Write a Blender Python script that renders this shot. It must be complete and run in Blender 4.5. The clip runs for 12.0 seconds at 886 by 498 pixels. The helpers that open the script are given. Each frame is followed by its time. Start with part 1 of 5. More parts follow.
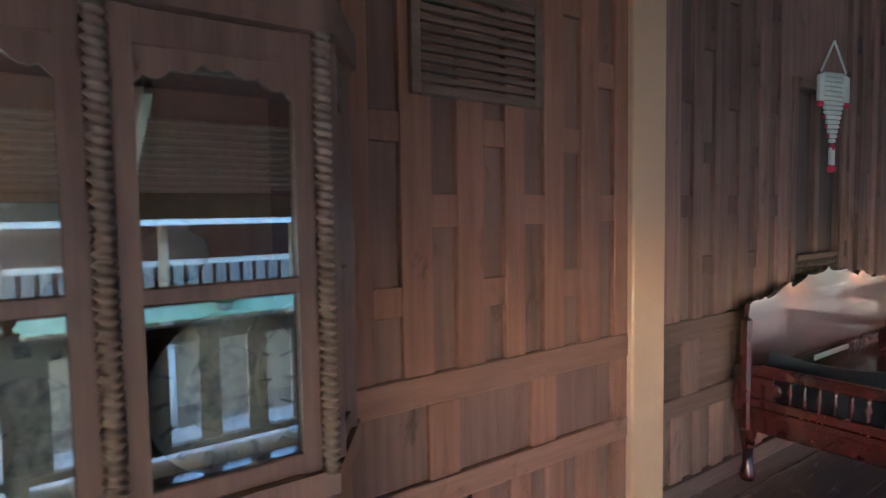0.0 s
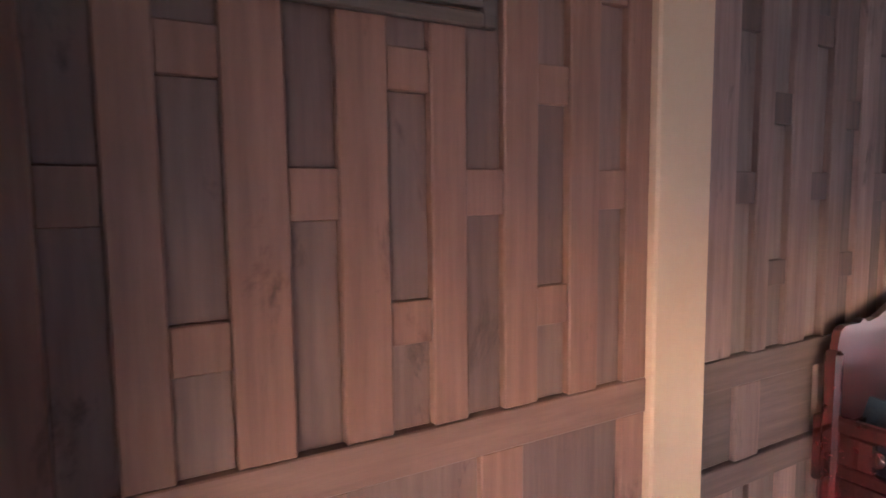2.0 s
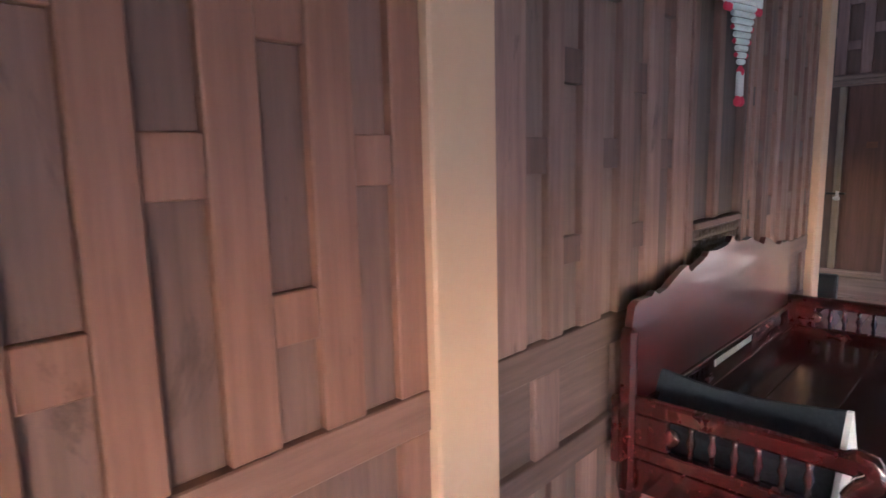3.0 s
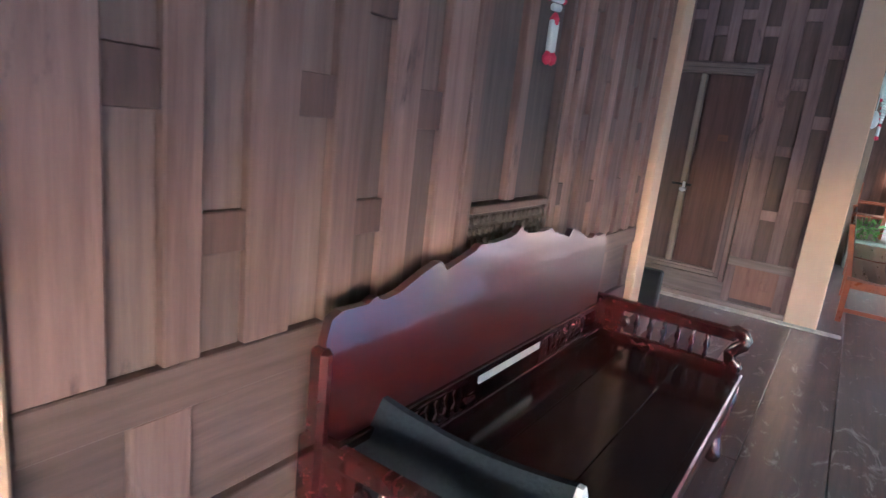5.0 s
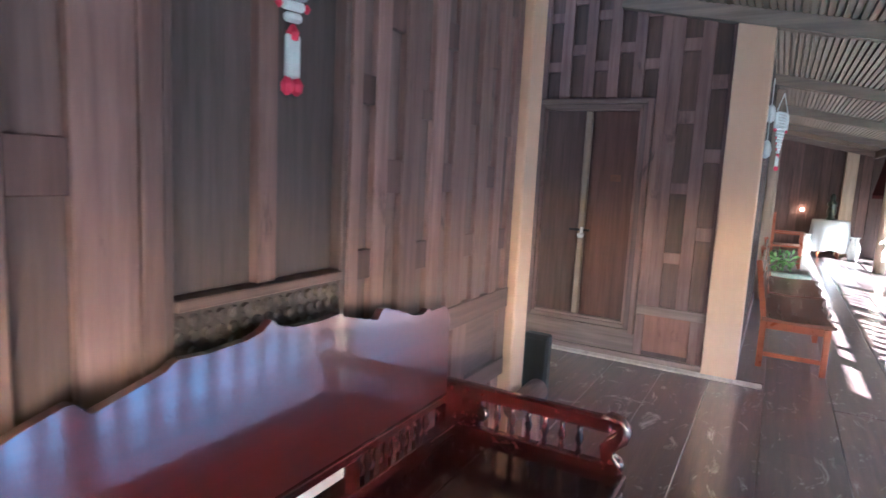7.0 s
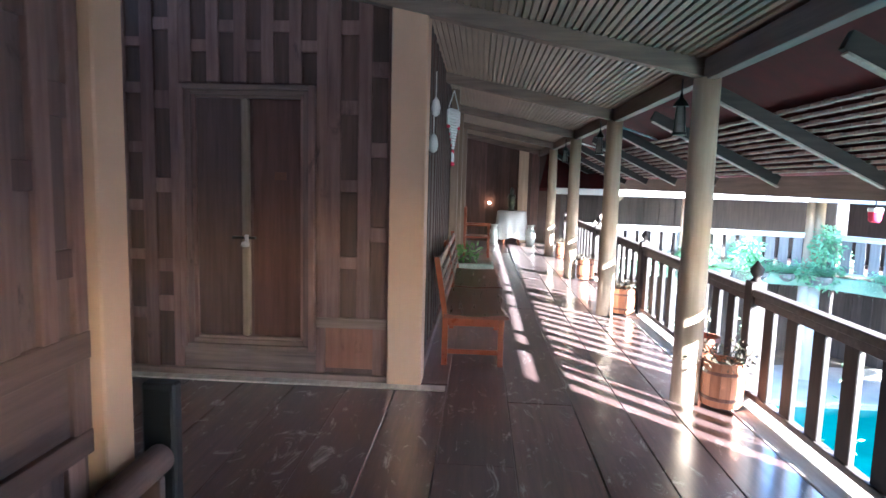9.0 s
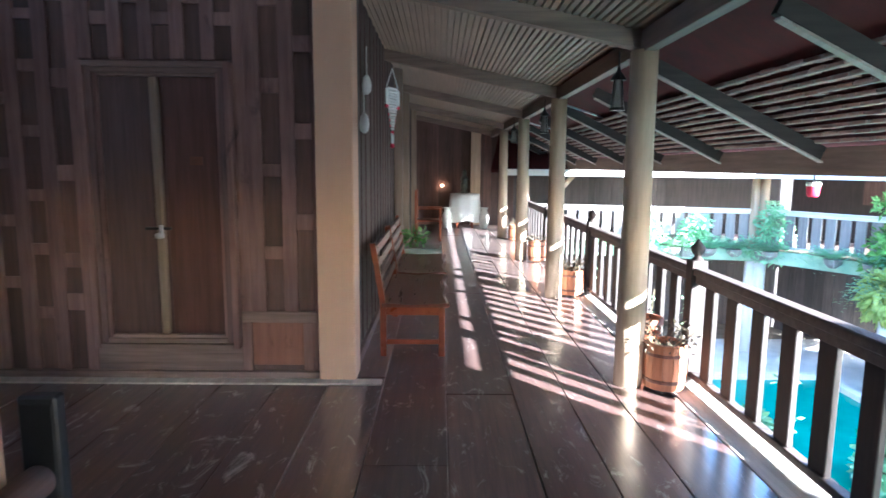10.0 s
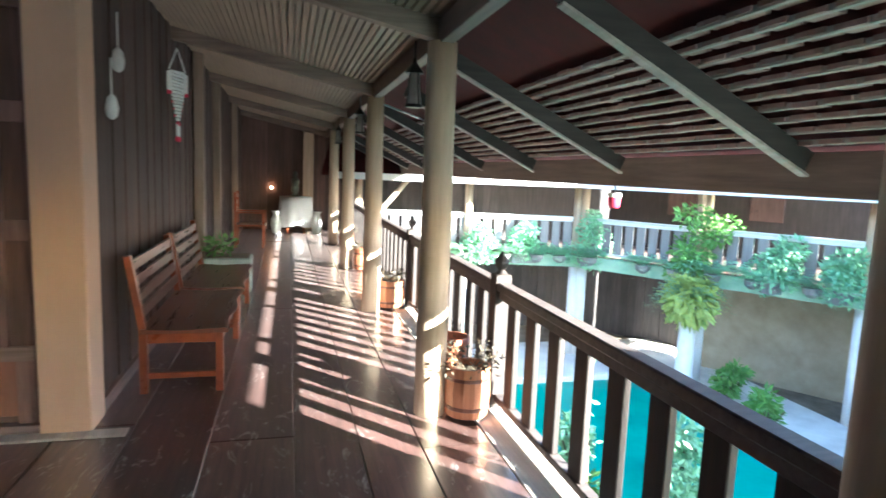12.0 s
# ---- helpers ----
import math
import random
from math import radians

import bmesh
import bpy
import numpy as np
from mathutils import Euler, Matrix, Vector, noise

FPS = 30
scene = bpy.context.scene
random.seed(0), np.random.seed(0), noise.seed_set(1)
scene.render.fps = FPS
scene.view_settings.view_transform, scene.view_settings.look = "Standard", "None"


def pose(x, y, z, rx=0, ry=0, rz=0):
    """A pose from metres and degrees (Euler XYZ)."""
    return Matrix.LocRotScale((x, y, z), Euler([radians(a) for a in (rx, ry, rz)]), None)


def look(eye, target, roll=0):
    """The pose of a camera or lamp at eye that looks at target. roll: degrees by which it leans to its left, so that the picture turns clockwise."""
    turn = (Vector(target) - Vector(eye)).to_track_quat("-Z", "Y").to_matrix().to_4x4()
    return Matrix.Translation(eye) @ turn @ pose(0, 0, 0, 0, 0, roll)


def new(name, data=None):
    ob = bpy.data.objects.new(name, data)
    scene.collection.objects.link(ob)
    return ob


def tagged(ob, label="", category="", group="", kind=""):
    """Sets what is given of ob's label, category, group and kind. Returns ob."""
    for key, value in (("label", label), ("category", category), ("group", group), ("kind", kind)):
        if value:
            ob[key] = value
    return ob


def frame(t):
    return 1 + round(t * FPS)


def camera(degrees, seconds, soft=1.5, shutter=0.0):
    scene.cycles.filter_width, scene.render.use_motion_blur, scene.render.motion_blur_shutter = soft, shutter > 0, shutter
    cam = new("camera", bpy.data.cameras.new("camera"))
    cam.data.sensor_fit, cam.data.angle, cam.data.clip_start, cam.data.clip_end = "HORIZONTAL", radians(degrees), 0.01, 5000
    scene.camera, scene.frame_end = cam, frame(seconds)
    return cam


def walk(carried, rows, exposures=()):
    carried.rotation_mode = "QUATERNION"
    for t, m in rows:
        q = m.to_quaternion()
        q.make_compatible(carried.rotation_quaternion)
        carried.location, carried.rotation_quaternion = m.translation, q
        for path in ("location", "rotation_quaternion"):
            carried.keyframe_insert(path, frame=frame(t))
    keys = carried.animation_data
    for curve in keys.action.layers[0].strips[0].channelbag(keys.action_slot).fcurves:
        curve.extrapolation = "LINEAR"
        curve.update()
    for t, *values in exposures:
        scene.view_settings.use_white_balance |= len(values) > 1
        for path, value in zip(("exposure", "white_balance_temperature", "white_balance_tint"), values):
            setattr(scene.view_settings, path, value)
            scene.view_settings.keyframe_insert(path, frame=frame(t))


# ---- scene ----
cam = camera(73.3, 12.0, soft=1.5, shutter=0.3)
PATH = [
    (0, (0.777, -8.254, 1.528), (-0.84, -7.084, 1.402), -0.9),
    (0.5, (0.612, -8.051, 1.52), (-0.975, -6.844, 1.363), 1.6),
    (1, (0.47, -7.873, 1.504), (-1.174, -6.745, 1.353), -1.5),
    (1.5, (0.398, -7.63, 1.538), (-1.363, -6.696, 1.373), 0.5),
    (2, (0.319, -7.389, 1.534), (-1.412, -6.407, 1.342), -0.7),
    (2.5, (0.143, -7.172, 1.558), (-1.389, -5.909, 1.313), 1.0),
    (3, (0.094, -6.962, 1.533), (-1.282, -5.542, 1.233), -1.4),
    (3.5, (0.128, -6.693, 1.532), (-1.131, -5.18, 1.177), 2.4),
    (3.7, (0.134, -6.605, 1.531), (-1.078, -5.067, 1.12), 2.4),
    (5.3, (0.148, -5.931, 1.538), (-0.922, -4.304, 1.083), 6.6),
    (5.5, (0.204, -5.855, 1.533), (-0.881, -4.232, 1.1), 4.4),
    (6, (0.197, -5.625, 1.548), (-0.923, -4.005, 1.202), 4.7),
    (6.5, (0.177, -5.412, 1.563), (-0.826, -3.715, 1.229), 1.5),
    (7, (0.291, -5.17, 1.563), (-0.673, -3.438, 1.299), 2.9),
    (7.5, (0.396, -4.976, 1.587), (-0.393, -3.152, 1.363), 4.5),
    (7.7, (0.432, -4.91, 1.59), (-0.217, -3.03, 1.378), 4.6),
    (9.3, (0.6, -4.274, 1.55), (0.515, -2.289, 1.323), 1.5),
    (9.5, (0.651, -4.236, 1.563), (0.578, -2.251, 1.325), 1.7),
    (10, (0.733, -4.122, 1.543), (0.746, -2.141, 1.268), 0.5),
    (10.5, (0.795, -3.927, 1.537), (1.007, -1.957, 1.263), 0.0),
    (11, (0.913, -3.775, 1.54), (1.101, -1.803, 1.265), -0.7),
    (11.5, (1.099, -3.696, 1.536), (1.358, -1.727, 1.302), 2.8),
    (12, (1.209, -3.598, 1.538), (1.712, -1.679, 1.288), 2.3),
]
walk(cam, [(t, look(eye, to, roll)) for t, eye, to, roll in PATH],
     exposures=[(0.0, 4.1, 4850, 3), (1.0, 4.28, 4950, 9), (2.0, 4.6, 4950, 15), (3.7, 4.75, 4700, 11), (5.5, 5.2, 4500, 7),
                (7.5, 5.35, 4600, 8), (9.5, 4.28, 4700, 7), (10.7, 4.33, 4850, 5), (12.0, 4.12, 5150, 1)])

# ---- world and sun ----
SUN = Vector((1.0, -1.15, 0.575)).normalized()
world = bpy.data.worlds.new("world")
scene.world = world
world.use_nodes = True
wn = world.node_tree
sky = wn.nodes.new("ShaderNodeTexSky")
sky.sky_type, sky.sun_disc = "NISHITA", False
sky.sun_elevation = math.asin(SUN.z)
sky.sun_rotation = math.atan2(SUN.x, SUN.y)
sky.air_density, sky.dust_density = 1.0, 1.5
wn.links.new(sky.outputs[0], wn.nodes["Background"].inputs[0])
wn.nodes["Background"].inputs[1].default_value = 0.1
sun = new("sun", bpy.data.lights.new("sun", "SUN"))
sun.data.energy, sun.data.angle, sun.data.color = 5.0, radians(0.6), (1.0, 0.87, 0.69)
sun.matrix_world = look(SUN * 40, (0, 0, 0))


# ---- materials ----
def mat(name, c1, c2, rough=0.6, grain=(6, 6, 6), spots=None, bump=0.2, metal=0.0, coat=0.0, vary=0.25, fine=1.0, detail=6, clear=0.12, stretch=(7.0, 2.6, 7.0), swirl=0.6, coat_ior=1.5, rough_var=0.1, sheen=0.0):
    m = bpy.data.materials.new(name)
    m.use_nodes = True
    nt, b = m.node_tree, m.node_tree.nodes["Principled BSDF"]
    tc, mp = nt.nodes.new("ShaderNodeTexCoord"), nt.nodes.new("ShaderNodeMapping")
    oi = nt.nodes.new("ShaderNodeObjectInfo")
    mp.inputs["Scale"].default_value = grain
    nt.links.new(tc.outputs["Object"], mp.inputs["Vector"])
    add = nt.nodes.new("ShaderNodeVectorMath")
    mul = nt.nodes.new("ShaderNodeVectorMath")
    mul.operation = "SCALE"
    mul.inputs["Scale"].default_value = 37.0
    cx = nt.nodes.new("ShaderNodeCombineXYZ")
    for k in range(3):
        nt.links.new(oi.outputs["Random"], cx.inputs[k])
    nt.links.new(cx.outputs[0], mul.inputs[0])
    nt.links.new(mp.outputs[0], add.inputs[0])
    nt.links.new(mul.outputs[0], add.inputs[1])
    n1 = nt.nodes.new("ShaderNodeTexNoise")
    n1.inputs["Scale"].default_value, n1.inputs["Detail"].default_value = fine, detail
    n1.inputs["Roughness"].default_value = 0.65
    nt.links.new(add.outputs[0], n1.inputs["Vector"])
    ramp = nt.nodes.new("ShaderNodeValToRGB")
    ramp.color_ramp.elements[0].position, ramp.color_ramp.elements[1].position = 0.3, 0.7
    ramp.color_ramp.elements[0].color, ramp.color_ramp.elements[1].color = (*c1, 1), (*c2, 1)
    nt.links.new(n1.outputs["Fac"], ramp.inputs[0])
    col = ramp.outputs[0]
    # broad patches of wear
    n2 = nt.nodes.new("ShaderNodeTexNoise")
    n2.inputs["Scale"].default_value, n2.inputs["Detail"].default_value = 1.7, 3
    nt.links.new(tc.outputs["Object"], n2.inputs["Vector"])
    hs = nt.nodes.new("ShaderNodeHueSaturation")
    mr = nt.nodes.new("ShaderNodeMapRange")
    mr.inputs[1].default_value, mr.inputs[2].default_value = 0.3, 0.7
    mr.inputs[3].default_value, mr.inputs[4].default_value = 1 - vary * 0.6, 1 + vary * 0.6
    nt.links.new(n2.outputs["Fac"], mr.inputs[0])
    rv = nt.nodes.new("ShaderNodeMapRange")
    rv.inputs[3].default_value, rv.inputs[4].default_value = 1 - vary, 1 + vary
    nt.links.new(oi.outputs["Random"], rv.inputs[0])
    mm = nt.nodes.new("ShaderNodeMath")
    mm.operation = "MULTIPLY"
    nt.links.new(mr.outputs[0], mm.inputs[0])
    nt.links.new(rv.outputs[0], mm.inputs[1])
    nt.links.new(mm.outputs[0], hs.inputs["Value"])
    nt.links.new(col, hs.inputs["Color"])
    col = hs.outputs[0]
    rough_out = None
    if spots:
        sc, size, amount, srough = spots
        n3 = nt.nodes.new("ShaderNodeTexNoise")
        n3.inputs["Scale"].default_value, n3.inputs["Detail"].default_value = size, 8
        n3.inputs["Roughness"].default_value, n3.inputs["Distortion"].default_value = 0.7, swirl
        m3 = nt.nodes.new("ShaderNodeMapping")
        m3.inputs["Scale"].default_value = stretch
        nt.links.new(tc.outputs["Object"], m3.inputs["Vector"])
        nt.links.new(m3.outputs[0], n3.inputs["Vector"])
        r3 = nt.nodes.new("ShaderNodeMapRange")
        r3.inputs[1].default_value, r3.inputs[2].default_value = amount, amount + 0.12
        nt.links.new(n3.outputs["Fac"], r3.inputs[0])
        mx = nt.nodes.new("ShaderNodeMix")
        mx.data_type = "RGBA"
        nt.links.new(r3.outputs[0], mx.inputs[0])
        nt.links.new(col, mx.inputs[6])
        mx.inputs[7].default_value = (*sc, 1)
        col = mx.outputs[2]
        rr = nt.nodes.new("ShaderNodeMapRange")
        rr.inputs[3].default_value, rr.inputs[4].default_value = rough, srough
        nt.links.new(r3.outputs[0], rr.inputs[0])
        nt.links.new(rr.outputs[0], b.inputs["Roughness"])
    else:
        rr = nt.nodes.new("ShaderNodeMapRange")
        rr.inputs[3].default_value, rr.inputs[4].default_value = max(0.02, rough - rough_var), min(1, rough + rough_var)
        nt.links.new(n1.outputs["Fac"], rr.inputs[0])
        nt.links.new(rr.outputs[0], b.inputs["Roughness"])
    nt.links.new(col, b.inputs["Base Color"])
    b.inputs["Metallic"].default_value = metal
    b.inputs["Sheen Weight"].default_value, b.inputs["Sheen Roughness"].default_value = sheen, 0.35
    b.inputs["Sheen Tint"].default_value = (1.0, 0.82, 0.78, 1)
    b.inputs["Coat Weight"].default_value = coat
    b.inputs["Coat Roughness"].default_value = clear
    b.inputs["Coat IOR"].default_value = coat_ior
    if bump:
        bp = nt.nodes.new("ShaderNodeBump")
        bp.inputs["Strength"].default_value, bp.inputs["Distance"].default_value = bump, 0.01
        nt.links.new(n1.outputs["Fac"], bp.inputs["Height"])
        nt.links.new(bp.outputs[0], b.inputs["Normal"])
    return m


VG, HG, XG = (26, 26, 1.6), (26, 1.6, 26), (1.6, 26, 26)
teak = mat("teak_red_brown", (0.2, 0.09, 0.06), (0.3, 0.14, 0.097), 0.55, VG, vary=0.11, spots=((0.1, 0.045, 0.032), 0.9, 0.6, 0.75), stretch=(6.0, 6.0, 2.2))
teak_h = mat("teak_red_brown_rail", (0.19, 0.093, 0.067), (0.29, 0.146, 0.107), 0.55, HG, vary=0.15, spots=((0.1, 0.045, 0.032), 0.9, 0.6, 0.75), stretch=(6.0, 6.0, 2.2))
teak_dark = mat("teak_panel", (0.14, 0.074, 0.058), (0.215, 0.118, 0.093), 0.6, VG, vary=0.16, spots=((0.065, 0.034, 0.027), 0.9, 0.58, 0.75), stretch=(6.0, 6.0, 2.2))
grey = mat("weathered_teak", (0.145, 0.08, 0.068), (0.25, 0.15, 0.13), 0.75, VG, vary=0.24, bump=0.35, spots=((0.075, 0.045, 0.038), 0.9, 0.6, 0.75), stretch=(6.0, 6.0, 2.2))
grey_h = mat("weathered_teak_rail", (0.0973, 0.0565, 0.0459), (0.203, 0.126, 0.108), 0.75, HG, vary=0.2, bump=0.35)
low_wood = mat("dull_brown_rail", (0.085, 0.05, 0.042), (0.155, 0.093, 0.08), 0.75, HG, vary=0.15, bump=0.3)
cross_red = mat("dark_cross_piece", (0.075, 0.04, 0.034), (0.15, 0.083, 0.07), 0.7, VG, vary=0.25, bump=0.3)
grey_x = mat("weathered_teak_cross", (0.12, 0.08, 0.065), (0.25, 0.175, 0.15), 0.75, XG, vary=0.2, bump=0.35)
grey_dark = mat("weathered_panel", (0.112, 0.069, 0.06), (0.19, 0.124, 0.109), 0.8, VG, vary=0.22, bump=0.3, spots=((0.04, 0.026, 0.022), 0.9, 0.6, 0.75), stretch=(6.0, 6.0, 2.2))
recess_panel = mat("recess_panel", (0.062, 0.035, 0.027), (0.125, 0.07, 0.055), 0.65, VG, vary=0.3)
door_wood = mat("door_wood", (0.06, 0.034, 0.027), (0.12, 0.07, 0.055), 0.5, VG, vary=0.12)
faded_m = mat("faded_orange_paper", (0.11, 0.053, 0.032), (0.17, 0.082, 0.05), 0.8, (20, 20, 20), vary=0.1)
shutter_m = mat("dark_grey_shutter", (0.062, 0.044, 0.039), (0.125, 0.09, 0.08), 0.75, VG, vary=0.15, bump=0.3)
door_red = mat("door_red_wood", (0.075, 0.034, 0.025), (0.14, 0.066, 0.05), 0.45, VG, vary=0.1)
floor_wood = mat("floor_boards", (0.058, 0.028, 0.024), (0.135, 0.067, 0.056), 0.3, HG, vary=0.3,
                 spots=((0.42, 0.39, 0.37), 1.0, 0.575, 0.45), bump=0.12, coat=1.0, clear=0.2, stretch=(6.5, 2.6, 6.5), swirl=1.8, coat_ior=2.3, sheen=0.09)
edge_wood = mat("pale_edge_board", (0.42, 0.36, 0.3), (0.62, 0.55, 0.47), 0.7, HG, vary=0.1)
cream = mat("cream_paint", (0.54, 0.345, 0.228), (0.594, 0.386, 0.258), 0.55, (3, 3, 0.7), spots=((0.42, 0.3, 0.2), 0.6, 0.68, 0.7), bump=0.06, vary=0.06)
pilaster_m = mat("pilaster_wood", (0.15, 0.112, 0.0805), (0.24, 0.18, 0.133), 0.65, VG, vary=0.1)
pole_m = mat("pole_wood", (0.4, 0.3, 0.2), (0.58, 0.45, 0.32), 0.6, (14, 14, 1.2), vary=0.08, bump=0.25)
beam_m = mat("dark_beam", (0.12, 0.085, 0.066), (0.23, 0.168, 0.132), 0.6, HG, vary=0.15)
twist_m = mat("twisted_column_wood", (0.119, 0.0798, 0.0682), (0.238, 0.165, 0.141), 0.45, (9, 9, 9), vary=0.1)
joist_m = mat("joist_wood", (0.12, 0.088, 0.068), (0.23, 0.172, 0.135), 0.7, XG, vary=0.15)
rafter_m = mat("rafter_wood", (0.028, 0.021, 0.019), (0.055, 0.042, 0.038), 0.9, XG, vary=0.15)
ceil_m = mat("ceiling_slats", (0.19, 0.142, 0.1), (0.3, 0.23, 0.165), 0.5, HG, vary=0.15, bump=0.15)
tail_m = mat("tile_tail_pink", (0.19, 0.12, 0.105), (0.34, 0.225, 0.2), 0.85, (9, 9, 9), vary=0.25)
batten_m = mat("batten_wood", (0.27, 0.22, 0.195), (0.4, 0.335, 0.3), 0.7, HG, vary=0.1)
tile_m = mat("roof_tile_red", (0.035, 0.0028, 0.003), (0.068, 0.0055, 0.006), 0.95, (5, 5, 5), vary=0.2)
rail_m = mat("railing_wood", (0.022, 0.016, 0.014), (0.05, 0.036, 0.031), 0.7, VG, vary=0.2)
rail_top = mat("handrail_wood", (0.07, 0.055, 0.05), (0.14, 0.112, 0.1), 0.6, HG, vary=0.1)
mahog = mat("red_lacquer_wood", (0.04, 0.0032, 0.0038), (0.06, 0.005, 0.0052), 0.25, HG, vary=0.1, bump=0.01, coat=1.0, clear=0.06)
board_red = mat("red_lacquer_board", (0.05, 0.0042, 0.0046), (0.064, 0.006, 0.0056), 0.3, HG, vary=0.06, bump=0.0, coat=1.0, clear=0.07, coat_ior=2.0, detail=2, rough_var=0.0)
mahog_d = mat("dark_lacquer_wood", (0.013, 0.004, 0.0035), (0.03, 0.0085, 0.0065), 0.15, HG, vary=0.1, bump=0.03, coat=0.1)
navy = mat("navy_cloth", (0.012, 0.017, 0.026), (0.03, 0.038, 0.05), 0.85, (60, 60, 60), vary=0.1)
white_cloth = mat("white_cloth", (0.68, 0.68, 0.66), (0.8, 0.8, 0.78), 0.85, (40, 40, 40), vary=0.05)
orange = mat("orange_varnish", (0.17, 0.04, 0.013), (0.25, 0.065, 0.022), 0.3, (8, 8, 8), vary=0.08, coat=0.4, bump=0.05)
seat_m = mat("seat_wood", (0.09, 0.032, 0.022), (0.17, 0.064, 0.042), 0.3, HG, vary=0.1, coat=0.4, bump=0.05)
barrel_m = mat("barrel_wood", (0.3, 0.11, 0.05), (0.48, 0.2, 0.1), 0.5, VG, vary=0.2)
terracotta = mat("terracotta", (0.32, 0.1, 0.05), (0.45, 0.16, 0.08), 0.7, (9, 9, 9), vary=0.1)
steel = mat("steel", (0.5, 0.5, 0.5), (0.62, 0.62, 0.6), 0.3, (20, 20, 20), metal=1.0, bump=0, vary=0.05)
iron = mat("black_iron", (0.02, 0.02, 0.02), (0.045, 0.045, 0.045), 0.5, (20, 20, 20), metal=0.6, bump=0.1)
black = mat("black_plastic", (0.007, 0.0075, 0.0085), (0.013, 0.0135, 0.015), 0.5, (30, 30, 30), bump=0.05)
shell = mat("white_beads", (0.62, 0.66, 0.64), (0.78, 0.8, 0.78), 0.5, (30, 30, 30), vary=0.08)
red_m = mat("red_thread", (0.5, 0.02, 0.06), (0.65, 0.04, 0.1), 0.7, (30, 30, 30), vary=0.1)
dusty_glass = mat("dusty_glass", (0.13, 0.12, 0.11), (0.24, 0.23, 0.21), 0.35, (8, 8, 8), bump=0)
celadon = mat("glazed_ceramic", (0.55, 0.57, 0.52), (0.72, 0.73, 0.68), 0.15, (7, 7, 7), vary=0.06, coat=0.5, bump=0)
plate_m = mat("blue_white_plate", (0.16, 0.22, 0.25), (0.8, 0.82, 0.78), 0.15, (34, 34, 34), vary=0.05, coat=0.5, bump=0, detail=3)
bronze = mat("dark_bronze", (0.05, 0.06, 0.05), (0.12, 0.14, 0.11), 0.4, (12, 12, 12), metal=0.7)
leaf = mat("leaf_green", (0.08, 0.19, 0.04), (0.2, 0.38, 0.09), 0.5, (8, 8, 8), vary=0.35, bump=0)
leaf_pale = mat("fern_green", (0.18, 0.38, 0.2), (0.36, 0.6, 0.36), 0.5, (8, 8, 8), vary=0.3, bump=0)
leaf_lime = mat("lime_leaf", (0.2, 0.26, 0.05), (0.42, 0.5, 0.14), 0.5, (8, 8, 8), vary=0.25, bump=0)
leaf_dark = mat("dry_leaf", (0.05, 0.04, 0.025), (0.13, 0.1, 0.06), 0.6, (8, 8, 8), vary=0.3, bump=0)
paving = mat("pale_paving", (0.6, 0.58, 0.53), (0.78, 0.76, 0.71), 0.8, (2, 2, 2), vary=0.15)
soil = mat("courtyard_soil", (0.12, 0.1, 0.07), (0.24, 0.2, 0.15), 0.9, (3, 3, 3), vary=0.2)
pond_m = mat("teal_pond", (0.0, 0.2, 0.15), (0.02, 0.31, 0.24), 0.35, (1.5, 1.5, 1.5), vary=0.1, bump=0.1)
far_wall = mat("far_dark_boards", (0.05, 0.042, 0.042), (0.1, 0.085, 0.08), 0.7, VG, vary=0.25)
porch_wall = mat("dark_brown_boards", (0.034, 0.019, 0.015), (0.075, 0.043, 0.034), 0.65, VG, vary=0.25)
far_rail = mat("pale_grey_boards", (0.2, 0.19, 0.185), (0.32, 0.3, 0.29), 0.7, VG, vary=0.1)
plaster = mat("ochre_plaster", (0.3, 0.25, 0.17), (0.42, 0.36, 0.26), 0.9, (3, 3, 3), vary=0.1)
ledge_m = mat("green_painted_ledge", (0.3, 0.5, 0.36), (0.5, 0.66, 0.5), 0.7, (3, 3, 3), vary=0.15)
white_paint = mat("white_paint", (0.68, 0.68, 0.66), (0.78, 0.78, 0.76), 0.6, (5, 5, 5), vary=0.05)
vent_m = mat("grey_louvre", (0.09, 0.0561, 0.0425), (0.153, 0.0978, 0.0765), 0.6, HG, vary=0.1)
cabinet_m = mat("cabinet_wood", (0.09, 0.0497, 0.0414), (0.18, 0.105, 0.0856), 0.4, VG, vary=0.1, coat=0.2)
cabinet_back = mat("cabinet_back_board", (0.5, 0.33, 0.23), (0.65, 0.46, 0.34), 0.6, VG, vary=0.1)
glass = bpy.data.materials.new("clear_glass")
glass.use_nodes = True
gn = glass.node_tree
gn.nodes.remove(gn.nodes["Principled BSDF"])
clear_in, gloss_in, pane_mix = gn.nodes.new("ShaderNodeBsdfTransparent"), gn.nodes.new("ShaderNodeBsdfGlossy"), gn.nodes.new("ShaderNodeMixShader")
gloss_in.inputs["Roughness"].default_value = 0.01
facing, facing_range = gn.nodes.new("ShaderNodeLayerWeight"), gn.nodes.new("ShaderNodeMapRange")
facing.inputs["Blend"].default_value = 0.35
facing_range.inputs[3].default_value, facing_range.inputs[4].default_value = 0.26, 0.78
gn.links.new(facing.outputs["Facing"], facing_range.inputs[0])
gn.links.new(facing_range.outputs[0], pane_mix.inputs[0])
gn.links.new(clear_in.outputs[0], pane_mix.inputs[1])
gn.links.new(gloss_in.outputs[0], pane_mix.inputs[2])
gn.links.new(pane_mix.outputs[0], gn.nodes["Material Output"].inputs[0])
lamp_glow = bpy.data.materials.new("lamp_glow")
